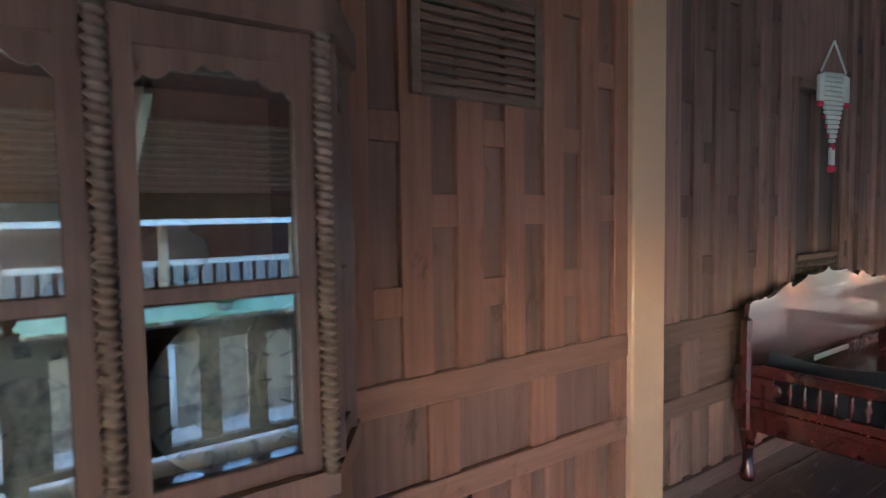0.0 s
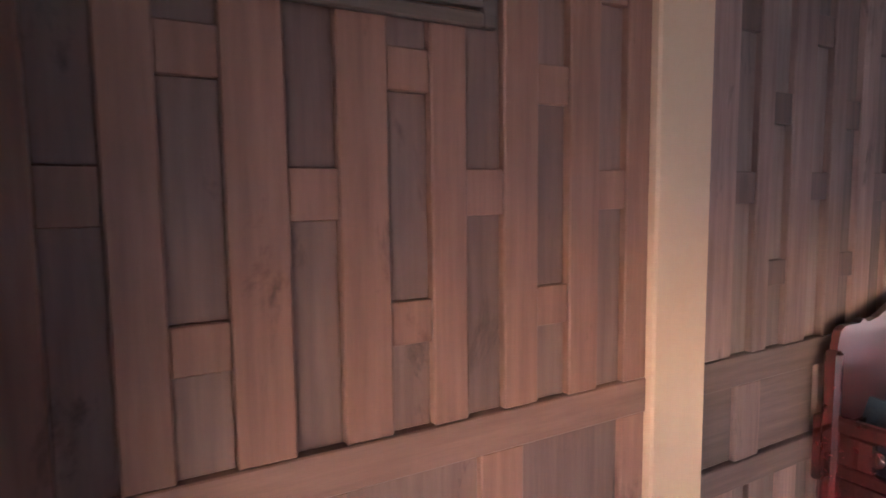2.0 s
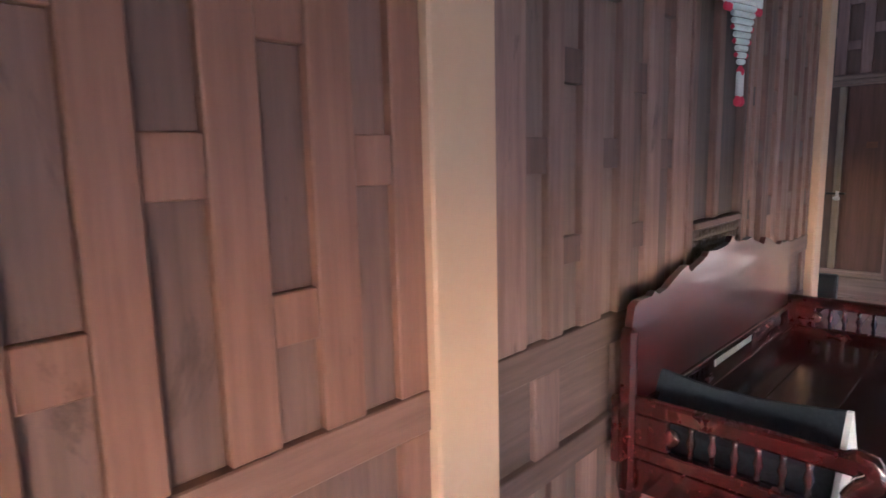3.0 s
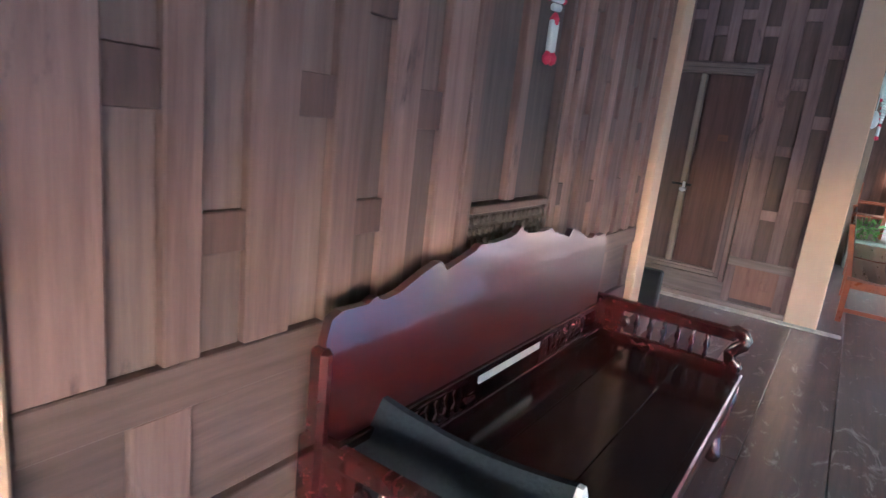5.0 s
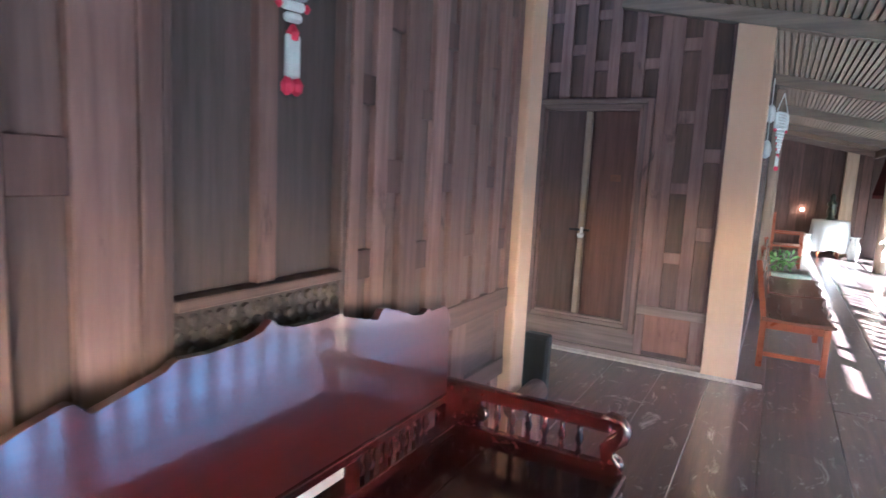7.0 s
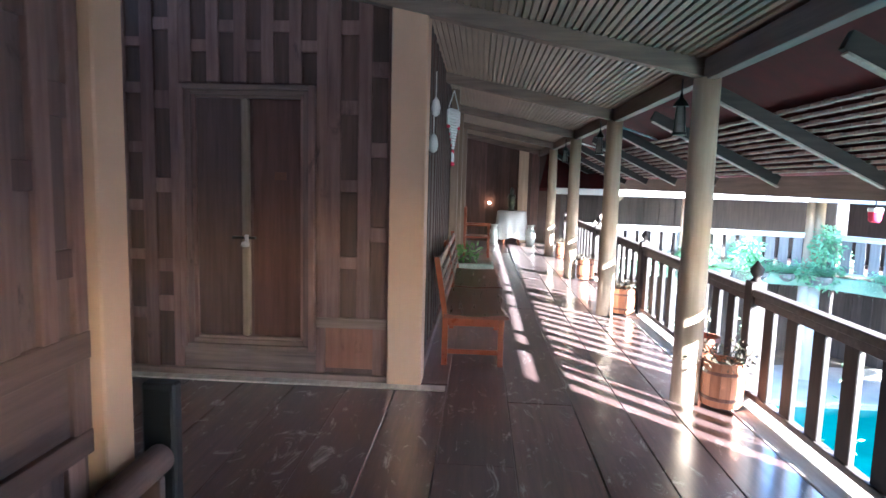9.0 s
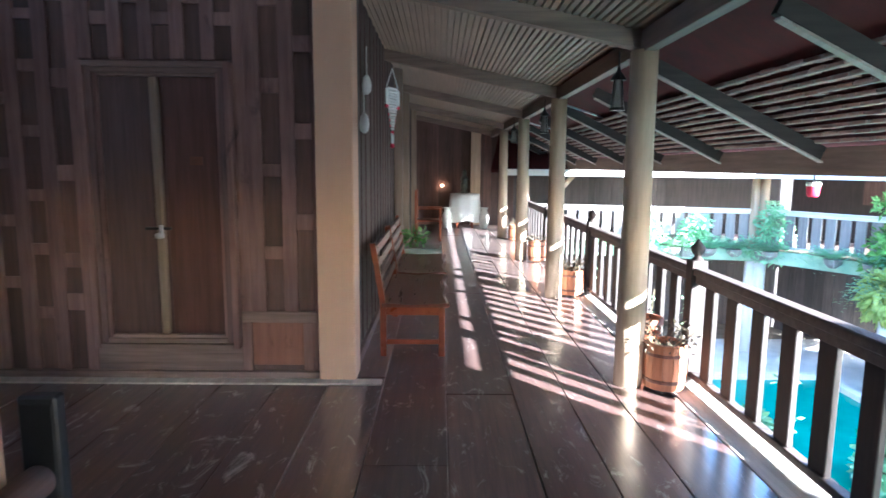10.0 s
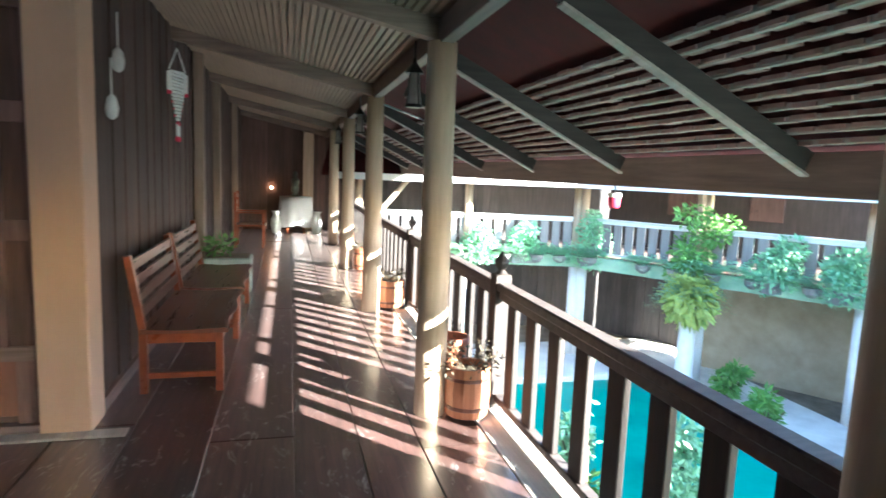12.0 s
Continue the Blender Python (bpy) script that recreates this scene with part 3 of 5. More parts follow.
OX0, OZ0, OX1, OZ1 = 2.2, 2.36, 3.46, 1.66      # line of the outer rafters
for k in range(-7, 8):
    y = 0.15 + 1.55 * k
    bm = bmesh.new()
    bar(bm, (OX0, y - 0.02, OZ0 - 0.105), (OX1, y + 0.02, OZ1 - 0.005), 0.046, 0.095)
    raf = solid("rafter", bm, rafter_m, "dark wooden rafter under outer roof, lit lower edge painted in", "rafter", group="outer rafters")
    # strip added below the rafter; its pale colour stands for light from the pond
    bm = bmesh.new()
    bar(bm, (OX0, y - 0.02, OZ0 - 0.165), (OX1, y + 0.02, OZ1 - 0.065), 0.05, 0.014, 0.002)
    part("edge_strip", bm, batten_m, raf, "lower edge strip, pale colour standing for reflected light")
sl = (OZ1 - OZ0) / (OX1 - OX0)
outer = thing("outer_roof", "red tiled lean-to roof with pale battens seen from below", "roof", kind="structure")
bm = bmesh.new()
vs = [bm.verts.new(p) for p in ((2.0, -10.9, OZ0 + 0.2 * -sl + 0.1), (OX1 + 0.12, -10.9, OZ1 + 0.12 * sl + 0.1), (OX1 + 0.12, 11.9, OZ1 + 0.12 * sl + 0.1), (2.0, 11.9, OZ0 + 0.2 * -sl + 0.1))]
top = [bm.verts.new(v.co + Vector((0, 0, 0.03))) for v in vs]
bm.faces.new(vs), bm.faces.new(top)
for k in range(4):
    bm.faces.new((vs[k], vs[(k + 1) % 4], top[(k + 1) % 4], top[k]))
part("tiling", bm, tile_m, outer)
for k in range(10):
    x = 2.71 + k * 0.077
    z = OZ0 + (x - OX0) * sl + 0.045
    bm = bmesh.new()
    bar(bm, (x, -10.9, z), (x, 11.8, z), 0.024, 0.025, 0.003)
    part("batten", bm, batten_m, outer)
bm = bmesh.new()
for k in range(10):
    x = 2.71 + k * 0.077 + 0.03
    z = OZ0 + (x - OX0) * sl + 0.085
    for j in range(96):
        y = -2.9 + j * 0.15 + (0.075 if k % 2 else 0)
        d = 0.012 * noise.noise((k * 3.1, j * 1.7, 0.5))
        box(bm, x - 0.05, x + 0.03 + d, y, y + 0.118 + d, z - 0.03 + d, z - 0.012 + d, bev=0)
stuff_tiles = part("tile_tails", bm, tail_m, outer, "rough pinkish tails of the tiles between the battens")
stuff_tiles["kind"] = "stuff"
solid("fascia_board", boxed(OX1 + 0.03, OX1 + 0.065, -10.9, 11.7, 1.5, 1.7), beam_m, "dark fascia board along the low eave", "fascia", "structure")
solid("gutter_lip", boxed(OX1 + 0.067, OX1 + 0.12, -10.9, 11.7, 1.5, 1.53), white_paint, "pale metal gutter lip along the eave", "gutter", "structure")

# round veranda poles
for k in range(-2, 4):
    x, y = ((2.1, -5.7), (2.19, -2.913), (2.1, 0.0), (2.1, 2.87), (2.1, 5.75), (2.1, 8.8))[k + 2]
    bm = lathe(bmesh.new(), [(0.1, 0), (0.1, 0.5), (0.094, 1.2), (0.092, 1.8), (0.09, 2.32)], (x, y, 0), 20, wobble=0.05)
    solid("veranda_pole", bm, pole_m, "round pale wooden pole carrying the veranda beam", "pole", group="veranda poles", smooth=True)

# unseen roof added beyond the railing to block sun; slanted edge follows the rays
bm = bmesh.new()
pr = [(3.75, -2.85), (9.2, -9.1), (9.2, -14.2), (3.75, -14.2)]
lo = [bm.verts.new((x, y, 2.32)) for x, y in pr]
hi = [bm.verts.new((x, y, 2.4)) for x, y in pr]
bm.faces.new(lo), bm.faces.new(hi)
for k in range(4):
    bm.faces.new((lo[k], lo[(k + 1) % 4], hi[(k + 1) % 4], hi[k]))
solid("porch_roof", bm, tile_m, "unseen roof added to keep sun off the near floor", "roof", "structure")
# poles made up to carry the added roof
for x, y in ((4.6, -4.1), (4.6, -7.6), (4.6, -11.6), (9.0, -9.3), (9.0, -11.6)):
    solid("porch_pole", lathe(bmesh.new(), [(0.09, -2.44), (0.085, 2.32)], (x, y, 0), 12), pole_m, "round pale pole under the added sun-blocking roof", "pole", group="porch poles", smooth=True)

# ---- railing ----
RX = 2.57


def railing(name, a, b, pitch, board, mats, label, top=0.85, z0=0.0, posts=()):
    """Flat board balusters between two rails, from a to b in plan."""
    a, b = Vector((*a, 0)), Vector((*b, 0))
    d = b - a
    L = d.length
    ang = math.degrees(math.atan2(d.y, d.x))
    r = thing(name, label, "railing", at=(a.x, a.y, z0), turn=ang)
    part("top_rail", boxed(0, L, -0.045, 0.045, top - 0.055, top, bev=0.008), mats[0], r)
    part("sub_rail", boxed(0, L, -0.026, 0.026, top - 0.11, top - 0.057, bev=0.004), mats[0], r)
    part("bottom_rail", boxed(0, L, -0.03, 0.03, 0.055, 0.1, bev=0.004), mats[0], r)
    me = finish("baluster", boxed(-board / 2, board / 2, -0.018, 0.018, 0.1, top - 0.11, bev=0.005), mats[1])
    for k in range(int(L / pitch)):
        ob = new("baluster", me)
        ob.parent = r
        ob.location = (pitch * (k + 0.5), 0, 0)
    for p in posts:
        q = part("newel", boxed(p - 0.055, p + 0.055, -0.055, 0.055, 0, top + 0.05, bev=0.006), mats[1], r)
        part("finial", lathe(bmesh.new(), [(0.045, top + 0.05), (0.02, top + 0.075), (0.045, top + 0.11), (0.05, top + 0.14), (0.025, top + 0.17), (0.006, top + 0.2)], (p, 0, 0), 12), mats[1], q, smooth=True)
    return r


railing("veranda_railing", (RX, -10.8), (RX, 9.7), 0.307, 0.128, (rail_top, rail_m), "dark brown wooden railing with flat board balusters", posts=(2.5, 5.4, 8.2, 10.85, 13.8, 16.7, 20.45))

# ---- far wing across the courtyard ----
FZ = -0.15
FP = [(2.62, 9.75), (7.6, 8.6), (10.6, 4.0), (10.6, -11.0)]
for (a, b) in zip(FP, FP[1:]):
    end = a[0] > 10
    railing("far_railing", a, b, 0.26, 0.18, (white_paint, far_rail), "pale weathered railing of the gallery across the courtyard", z0=FZ)
    va, vb = Vector((*a, 0)), Vector((*b, 0))
    d = (vb - va).normalized()
    L = (vb - va).length
    ang = math.degrees(math.atan2(d.y, d.x))
    wing = thing("gallery_wing", "far gallery wing with dark board wall, tiled roof and ochre ground floor", "building", kind="structure", at=(a[0], a[1], 0), turn=ang)
    back = 2.9
    part("gallery_floor", boxed(-0.1 if end else -0.6, L + 0.6, -0.1, back, FZ - 0.22, FZ - 0.002, bev=0), grey_x, wing)
    part("floor_edge", boxed(-0.05, L + 0.05, -0.2, -0.1, FZ - 0.26, FZ + 0.0), ledge_m, wing, "pale green painted ledge")
    # end wing's unseen wall and tall roof start late to let sun through
    first = 3.9 if end else -0.8
    part("wall", boxed(first, L + 1.4, back, back + 0.1, FZ, 3.74, bev=0), teak_dark if end else far_wall, wing)
    half = -0.8 if end else L * 0.42 if b[0] > 10 else L + 1.4
    if half > 0:
        part("ground_wall", boxed(-0.8, half, back - 0.3, back - 0.2, -2.5, FZ - 0.222, bev=0), far_wall, wing)
        for k in range(int((half + 0.8) / 0.22)):
            part("board", boxed(-0.8 + k * 0.22, -0.585 + k * 0.22, back - 0.33 - 0.015 * (k % 2), back - 0.302, -2.5, FZ - 0.222, bev=0.003), far_wall, wing)
    if half < L:
        part("plaster_wall", boxed(half, L + 1.4, 1.3, 1.4, -2.5, FZ - 0.222, bev=0), plaster, wing, "ochre plaster wall of the ground floor")
    for k in range(int(L / 1.9)):
        if 0.8 + k * 1.9 > first:
            part("window", boxed(0.8 + k * 1.9, 1.5 + k * 1.9, back - 0.04, back, 0.75, 1.65), grey_dark, wing)
    bm = bmesh.new()
    if end:
        low = bmesh.new()
        lv = [low.verts.new(p) for p in ((0, -0.45, 1.42), (3.88, -0.45, 1.42), (3.88, 1.3, 1.75), (0, 1.3, 1.75))]
        lt = [low.verts.new(v.co + Vector((0, 0, 0.07))) for v in lv]
        low.faces.new(lv), low.faces.new(lt)
        for k in range(4):
            low.faces.new((lv[k], lv[(k + 1) % 4], lt[(k + 1) % 4], lt[k]))
        part("low_roof", low, tile_m, wing)
    # ridge height raised to block low sky from the veranda walls
    vs = [bm.verts.new(p) for p in ((3.9, -0.75, 1.42), (L + 0.6, -0.75, 1.42), (L + 0.6, 3.1, 3.9), (3.9, 3.1, 3.9)) if end] or [bm.verts.new(p) for p in ((-0.6, -0.75, 1.42), (L + 0.6, -0.75, 1.42), (L + 0.6, 3.1, 3.9), (-0.6, 3.1, 3.9))]
    top = [bm.verts.new(v.co + Vector((0, 0, 0.07))) for v in vs]
    bm.faces.new(vs), bm.faces.new(top)
    for k in range(4):
        bm.faces.new((vs[k], vs[(k + 1) % 4], top[(k + 1) % 4], top[k]))
    part("roof", bm, tile_m, wing)
    part("eave_board", boxed(-0.4, L + 0.4, -0.79, -0.75, 1.36, 1.5), white_paint, wing)
    m = max(1, round(L / 2.6))
    for k in range(m + 1):
        x = min(max(0.1, k * L / m), L - 0.1)
        part("pole", lathe(bmesh.new(), [(0.095, -0.42), (0.095, 0), (0.085, 1.7)], (x, -0.02, 0), 12), pole_m, wing, smooth=True)
        part("pier", lathe(bmesh.new(), [(0.125, -2.5), (0.12, -0.425)], (x, -0.02, 0), 14), white_paint, wing, "white painted ground-floor pier", smooth=True)

# ---- courtyard ----
gb_ = bmesh.new()
bmesh.ops.create_grid(gb_, x_segments=2, y_segments=2, size=400)
for v in gb_.verts:
    v.co.z = -2.5
solid("ground", gb_, soil, "bare pale courtyard ground", "ground", "structure")
solid("paving", boxed(2.7, 10.4, -11, 9.5, -2.496, -2.44, bev=0), paving, "pale sunlit courtyard paving", "pavement", "structure")
solid("pond", boxed(3.6, 7.9, -9, 6.6, -2.44, -2.38), pond_m, "shallow teal courtyard pond", "pond", "structure")
for a in ((3.5, 8.0, 6.6, 6.75), (7.9, 8.05, -9, 6.6)):
    solid("kerb", boxed(*a, -2.44, -2.28), paving, "pale stone kerb round the pond", "kerb", "structure")
solid("under_wall", boxed(1.9, 2.0, -10.9, 11.9, -2.5, -0.14, bev=0), far_wall, "dark board wall under the veranda", "wall", "structure")

# ---- daybed in the recess ----
bed = thing("daybed", "dark red lacquered wooden daybed with scalloped back and spindled arms", "daybed")
BX0, BX1, BY0, BY1 = -0.92, -0.1, -5.04, -2.95
bm = bmesh.new()
outline = []
N = 120
BYC, BYH = -4.035, 1.0
CREST = ((0.0, 1.142), (0.03, 1.118), (0.08, 1.106), (0.2, 1.1), (0.29, 1.107), (0.315, 1.088), (0.42, 1.062), (0.485, 1.046), (0.52, 1.082), (0.6, 1.06),
         (0.72, 1.016), (0.79, 1.008), (0.82, 1.027), (0.85, 1.01), (0.95, 1.012), (0.985, 0.995), (1.0, 0.94))
for k in range(N + 1):
    u = -1 + 2 * k / N
    z = next(za + (zb - za) * (abs(u) - ua) / (ub - ua) for (ua, za), (ub, zb) in zip(CREST, CREST[1:]) if abs(u) <= ub + 1e-9)
    outline.append((BYC + u * BYH, z))


def lean(z):
    return -0.845 - 0.012 * max(0.0, z - 0.63)


M = 12
grids = []
for off in (0.0, -0.028):
    grids.append([[bm.verts.new((lean(0.63 + (z - 0.63) * j / M) + off, y, 0.63 + (z - 0.63) * j / M)) for j in range(M + 1)] for y, z in outline])
for g in grids:
    for k in range(N):
        for j in range(M):
            bm.faces.new((g[k][j], g[k + 1][j], g[k + 1][j + 1], g[k][j + 1]))
for k in range(N):
    for j in (0, M):
        bm.faces.new((grids[0][k][j], grids[0][k + 1][j], grids[1][k + 1][j], grids[1][k][j]))
for k in (0, N):
    for j in range(M):
        bm.faces.new((grids[0][k][j], grids[0][k][j + 1], grids[1][k][j + 1], grids[1][k][j]))
part("back_panel", bm, board_red, bed, "glossy red-brown back board with a wavy top edge")
part("end_post", boxed(-0.892, -0.83, BYC - BYH - 0.022, BYC - BYH + 0.022, 0.3, 0.925, bev=0.014), mahog, bed)
part("back_rail", boxed(-0.88, -0.828, BY0, BY1, 0.6, 0.632), mahog, bed)
part("back_rail", boxed(-0.875, -0.825, BY0, BY1, 0.445, 0.49), mahog, bed)
SPIN = [(0.006, 0), (0.012, 0.02), (0.008, 0.04), (0.017, 0.07), (0.009, 0.1), (0.013, 0.115), (0.006, 0.13)]
spin_me = finish("spindle", lathe(bmesh.new(), SPIN, (0, 0, 0), 9), mahog, True)


def spindle(x, y, z, s=1.0):
    ob = new("spindle", spin_me)
    ob.parent, ob.location, ob.scale = bed, (x, y, z), (1, 1, s)


for sgn in (-1, 1):
    c = (BY0 + BY1) / 2
    for k in range(9):
        spindle(-0.85, c + sgn * (0.36 + 0.055 * k), 0.48)
    part("back_stile", boxed(-0.87, -0.828, c + sgn * 0.3 - 0.03, c + sgn * 0.3 + 0.03, 0.48, 0.61), mahog, bed)
    part("back_stile", boxed(-0.87, -0.828, c + sgn * 0.98 - 0.045, c + sgn * 0.98 + 0.045, 0.4, 0.6), mahog, bed)
part("back_inset", boxed(-0.86, -0.845, -4.255, -3.715, 0.485, 0.605), mahog_d, bed)
# added strip; its pale glaze colour stands in for a bright line on the back
part("inset_trim", boxed(-0.843, -0.832, -4.24, -3.73, 0.562, 0.602), celadon, bed, "pale strip added for the bright line along the back")
for k in range(3):
    a = BX0 + 0.02 + k * 0.265
    part("seat_board", boxed(a, a + 0.262, BY0 + 0.03, BY1 - 0.03, 0.415, 0.45, bev=0.002), mahog_d, bed, "dark glossy seat board")
part("seat_edge", boxed(BX1 - 0.04, BX1, BY0, BY1, 0.4, 0.453, bev=0.008), mahog_d, bed)
part("apron", boxed(BX1 - 0.035, BX1 - 0.01, BY0 + 0.05, BY1 - 0.05, 0.3, 0.4, bev=0.006), mahog, bed)
part("apron", boxed(BX0 + 0.05, BX1 - 0.05, BY0 + 0.02, BY0 + 0.045, 0.3, 0.4, bev=0.006), mahog, bed)
part("apron", boxed(BX0 + 0.05, BX1 - 0.05, BY1 - 0.045, BY1 - 0.02, 0.3, 0.4, bev=0.006), mahog, bed)
for y in (BY0 + 0.02, BY1 - 0.02):
    part("arm_rail", boxed(BX0 + 0.03, BX1 - 0.06, y - 0.022, y + 0.022, 0.61, 0.672, bev=0.01), mahog, bed)
    part("arm_rail", boxed(BX0 + 0.03, BX1 - 0.02, y - 0.02, y + 0.02, 0.44, 0.49, bev=0.006), mahog, bed)
    part("arm_stile", boxed(BX0 + 0.03, BX0 + 0.21, y - 0.015, y + 0.015, 0.49, 0.61, bev=0.006), mahog, bed)
    scroll = bmesh.new()
    curl = [(-0.11, 0.652), (-0.07, 0.66), (-0.035, 0.652), (-0.018, 0.628), (-0.026, 0.6), (-0.055, 0.575), (-0.075, 0.545), (-0.068, 0.512), (-0.04, 0.49), (-0.012, 0.478)]
    rows = []
    for i, (cx, cz) in enumerate(curl):
        (ax, az), (ex, ez) = curl[max(0, i - 1)], curl[min(len(curl) - 1, i + 1)]
        d = Vector((ex - ax, 0, ez - az)).normalized()
        n = Vector((d.z, 0, -d.x)) * (0.029 if i % 9 else 0.014)
        c = Vector((BX1 + cx, y, cz))
        rows.append([scroll.verts.new(c + n * s + Vector((0, 0.021 * u, 0))) for s, u in ((-1, -0.7), (-0.7, -1), (0.7, -1), (1, -0.7), (1, 0.7), (0.7, 1), (-0.7, 1), (-1, 0.7))])
    for p, q in zip(rows, rows[1:]):
        for i in range(8):
            scroll.faces.new((p[i], p[(i + 1) % 8], q[(i + 1) % 8], q[i]))
    scroll.faces.new(rows[0]), scroll.faces.new(rows[-1])
    part("arm_scroll", scroll, mahog, bed, smooth=True)
    part("arm_lobe", lathe(bmesh.new(), [(0.02, -0.016), (0.032, -0.012), (0.032, 0.012), (0.02, 0.016)], (BX0 + 0.215, y, 0.55), 12, "y"), mahog, bed, smooth=True)
    part("side_rail", boxed(-0.82, BX1 - 0.045, y - 0.02, y + 0.02, 0.4, 0.438, bev=0.003), mahog, bed)
    part("corner_post", boxed(-0.922, -0.872, y - 0.025, y + 0.025, 0.4, 0.66, bev=0.006), mahog, bed)
    for k in range(6):
        spindle(BX0 + 0.285 + 0.07 * k, y, 0.485, 1.0)
for x in (BX0 + 0.05, BX1 - 0.05):
    for y in (BY0 + 0.06, BY1 - 0.06):
        part("leg", lathe(bmesh.new(), [(0.035, 0), (0.045, 0.03), (0.028, 0.09), (0.026, 0.15), (0.04, 0.24), (0.055, 0.33), (0.05, 0.41)], (x, y, 0), 12), mahog, bed, smooth=True)

# triangular cushion and bolster lying on the daybed
cus = thing("triangle_cushion", "navy triangular floor cushion with white ends on the daybed", "cushion")


def prism(bm, x0, x1, y0, y1, z0, z1, sag=0.0):
    n = 8
    rows = []
    for k in range(n + 1):
        x = x0 + (x1 - x0) * k / n
        s = sag * math.sin(math.pi * k / n)
        pts = []
        for (ya, za), (yb, zb) in zip(((y0, z0), (y1, z0), ((y0 + y1) / 2, z1)), ((y1, z0), ((y0 + y1) / 2, z1), (y0, z0))):
            for t in (0.06, 0.35, 0.65, 0.94):
                pts.append(bm.verts.new((x, ya + (yb - ya) * t, za + (zb - za) * t - (s if za + (zb - za) * t > z0 + 0.05 else 0))))
        rows.append(pts)
    m = len(rows[0])
    for a, b in zip(rows, rows[1:]):
        for k in range(m):
            bm.faces.new((a[k], a[(k + 1) % m], b[(k + 1) % m], b[k]))
    bm.faces.new(rows[0]), bm.faces.new(list(reversed(rows[-1])))
    return bm


part("cover", prism(bmesh.new(), -0.86, -0.24, -4.96, -4.6, 0.452, 0.72, 0.03), navy, cus)
part("end_cap", prism(bmesh.new(), -0.239, -0.222, -4.955, -4.605, 0.453, 0.72), white_cloth, cus, "white cloth end")


# ---- beaded hangings ----
def hanging(at, turn, label):
    h = thing("beaded_hanging", label, "wall hanging", "beaded hangings", at=at, turn=turn)
    for s in (-1, 1):
        bm = bmesh.new()
        for k in range(12):
            t = (k + 0.5) / 12
            lathe(bm, [(0.002, -0.012), (0.009, 0), (0.002, 0.012)], (0.0, s * 0.125 * (1 - t), 0.62 + 0.2 * t), 6)
        part("strap", bm, shell, h)
    for s in (-1, 1):
        for k in range(3):
            x = s * (0.108 + 0.017 * k)
            part("bead_strip", boxed(-0.012, 0.012, x - 0.0075, x + 0.0075, 0.435, 0.612 - 0.006 * k, bev=0.005), shell, h)
            part("tassel", lathe(bmesh.new(), [(0.003, -0.024), (0.011, -0.016), (0.012, 0), (0.006, 0.012)], (0, x, 0.425), 8), red_m, h, "red thread tassel")
    for k in range(15):
        w = 0.098 if k < 6 else 0.098 * (1 - (k - 5) / 10.5) + 0.012
        part("bead_strip", boxed(-0.012 + 0.002 * (k % 2), 0.012, -w, w, 0.595 - k * 0.03, 0.62 - k * 0.03, bev=0.007), shell, h)
        if k > 7 and k % 2:
            for s in (-1, 1):
                part("red_bead", lathe(bmesh.new(), [(0.003, -0.012), (0.011, 0), (0.003, 0.012)], (0, s * (w + 0.008), 0.607 - k * 0.03), 7), red_m, h)
    part("tail", boxed(-0.011, 0.011, -0.022, 0.022, 0.03, 0.145, bev=0.006), shell, h)
    for y, z in ((-0.015, 0.015), (0.015, 0.015), (0, 0.15)):
        part("tassel", lathe(bmesh.new(), [(0.004, -0.03), (0.016, -0.02), (0.018, 0), (0.006, 0.02)], (0, y, z), 8), red_m, h, "red thread tassel")
    return h


hanging((-0.885, -3.94, 1.755), -12, "white beaded hanging with red tassels before the shuttered window")
hanging((0.22, 2.42, 1.75), -24, "white beaded hanging on the dark veranda wall")
for y, z in ((0.72, 2.17), (0.55, 1.86)):
    pl = thing("wall_ornament", "small white shell ornament hung on the dark wall", "ornament", "white ornaments", at=(0.15, y, z))
    part("shell_body", lathe(bmesh.new(), [(0.008, -0.07), (0.032, -0.05), (0.04, 0), (0.028, 0.06), (0.007, 0.085)], (0, 0, 0), 10), shell, pl, smooth=True)
    part("cord", boxed(-0.004, 0.004, -0.004, 0.004, 0.085, 0.3, bev=0), shell, pl)


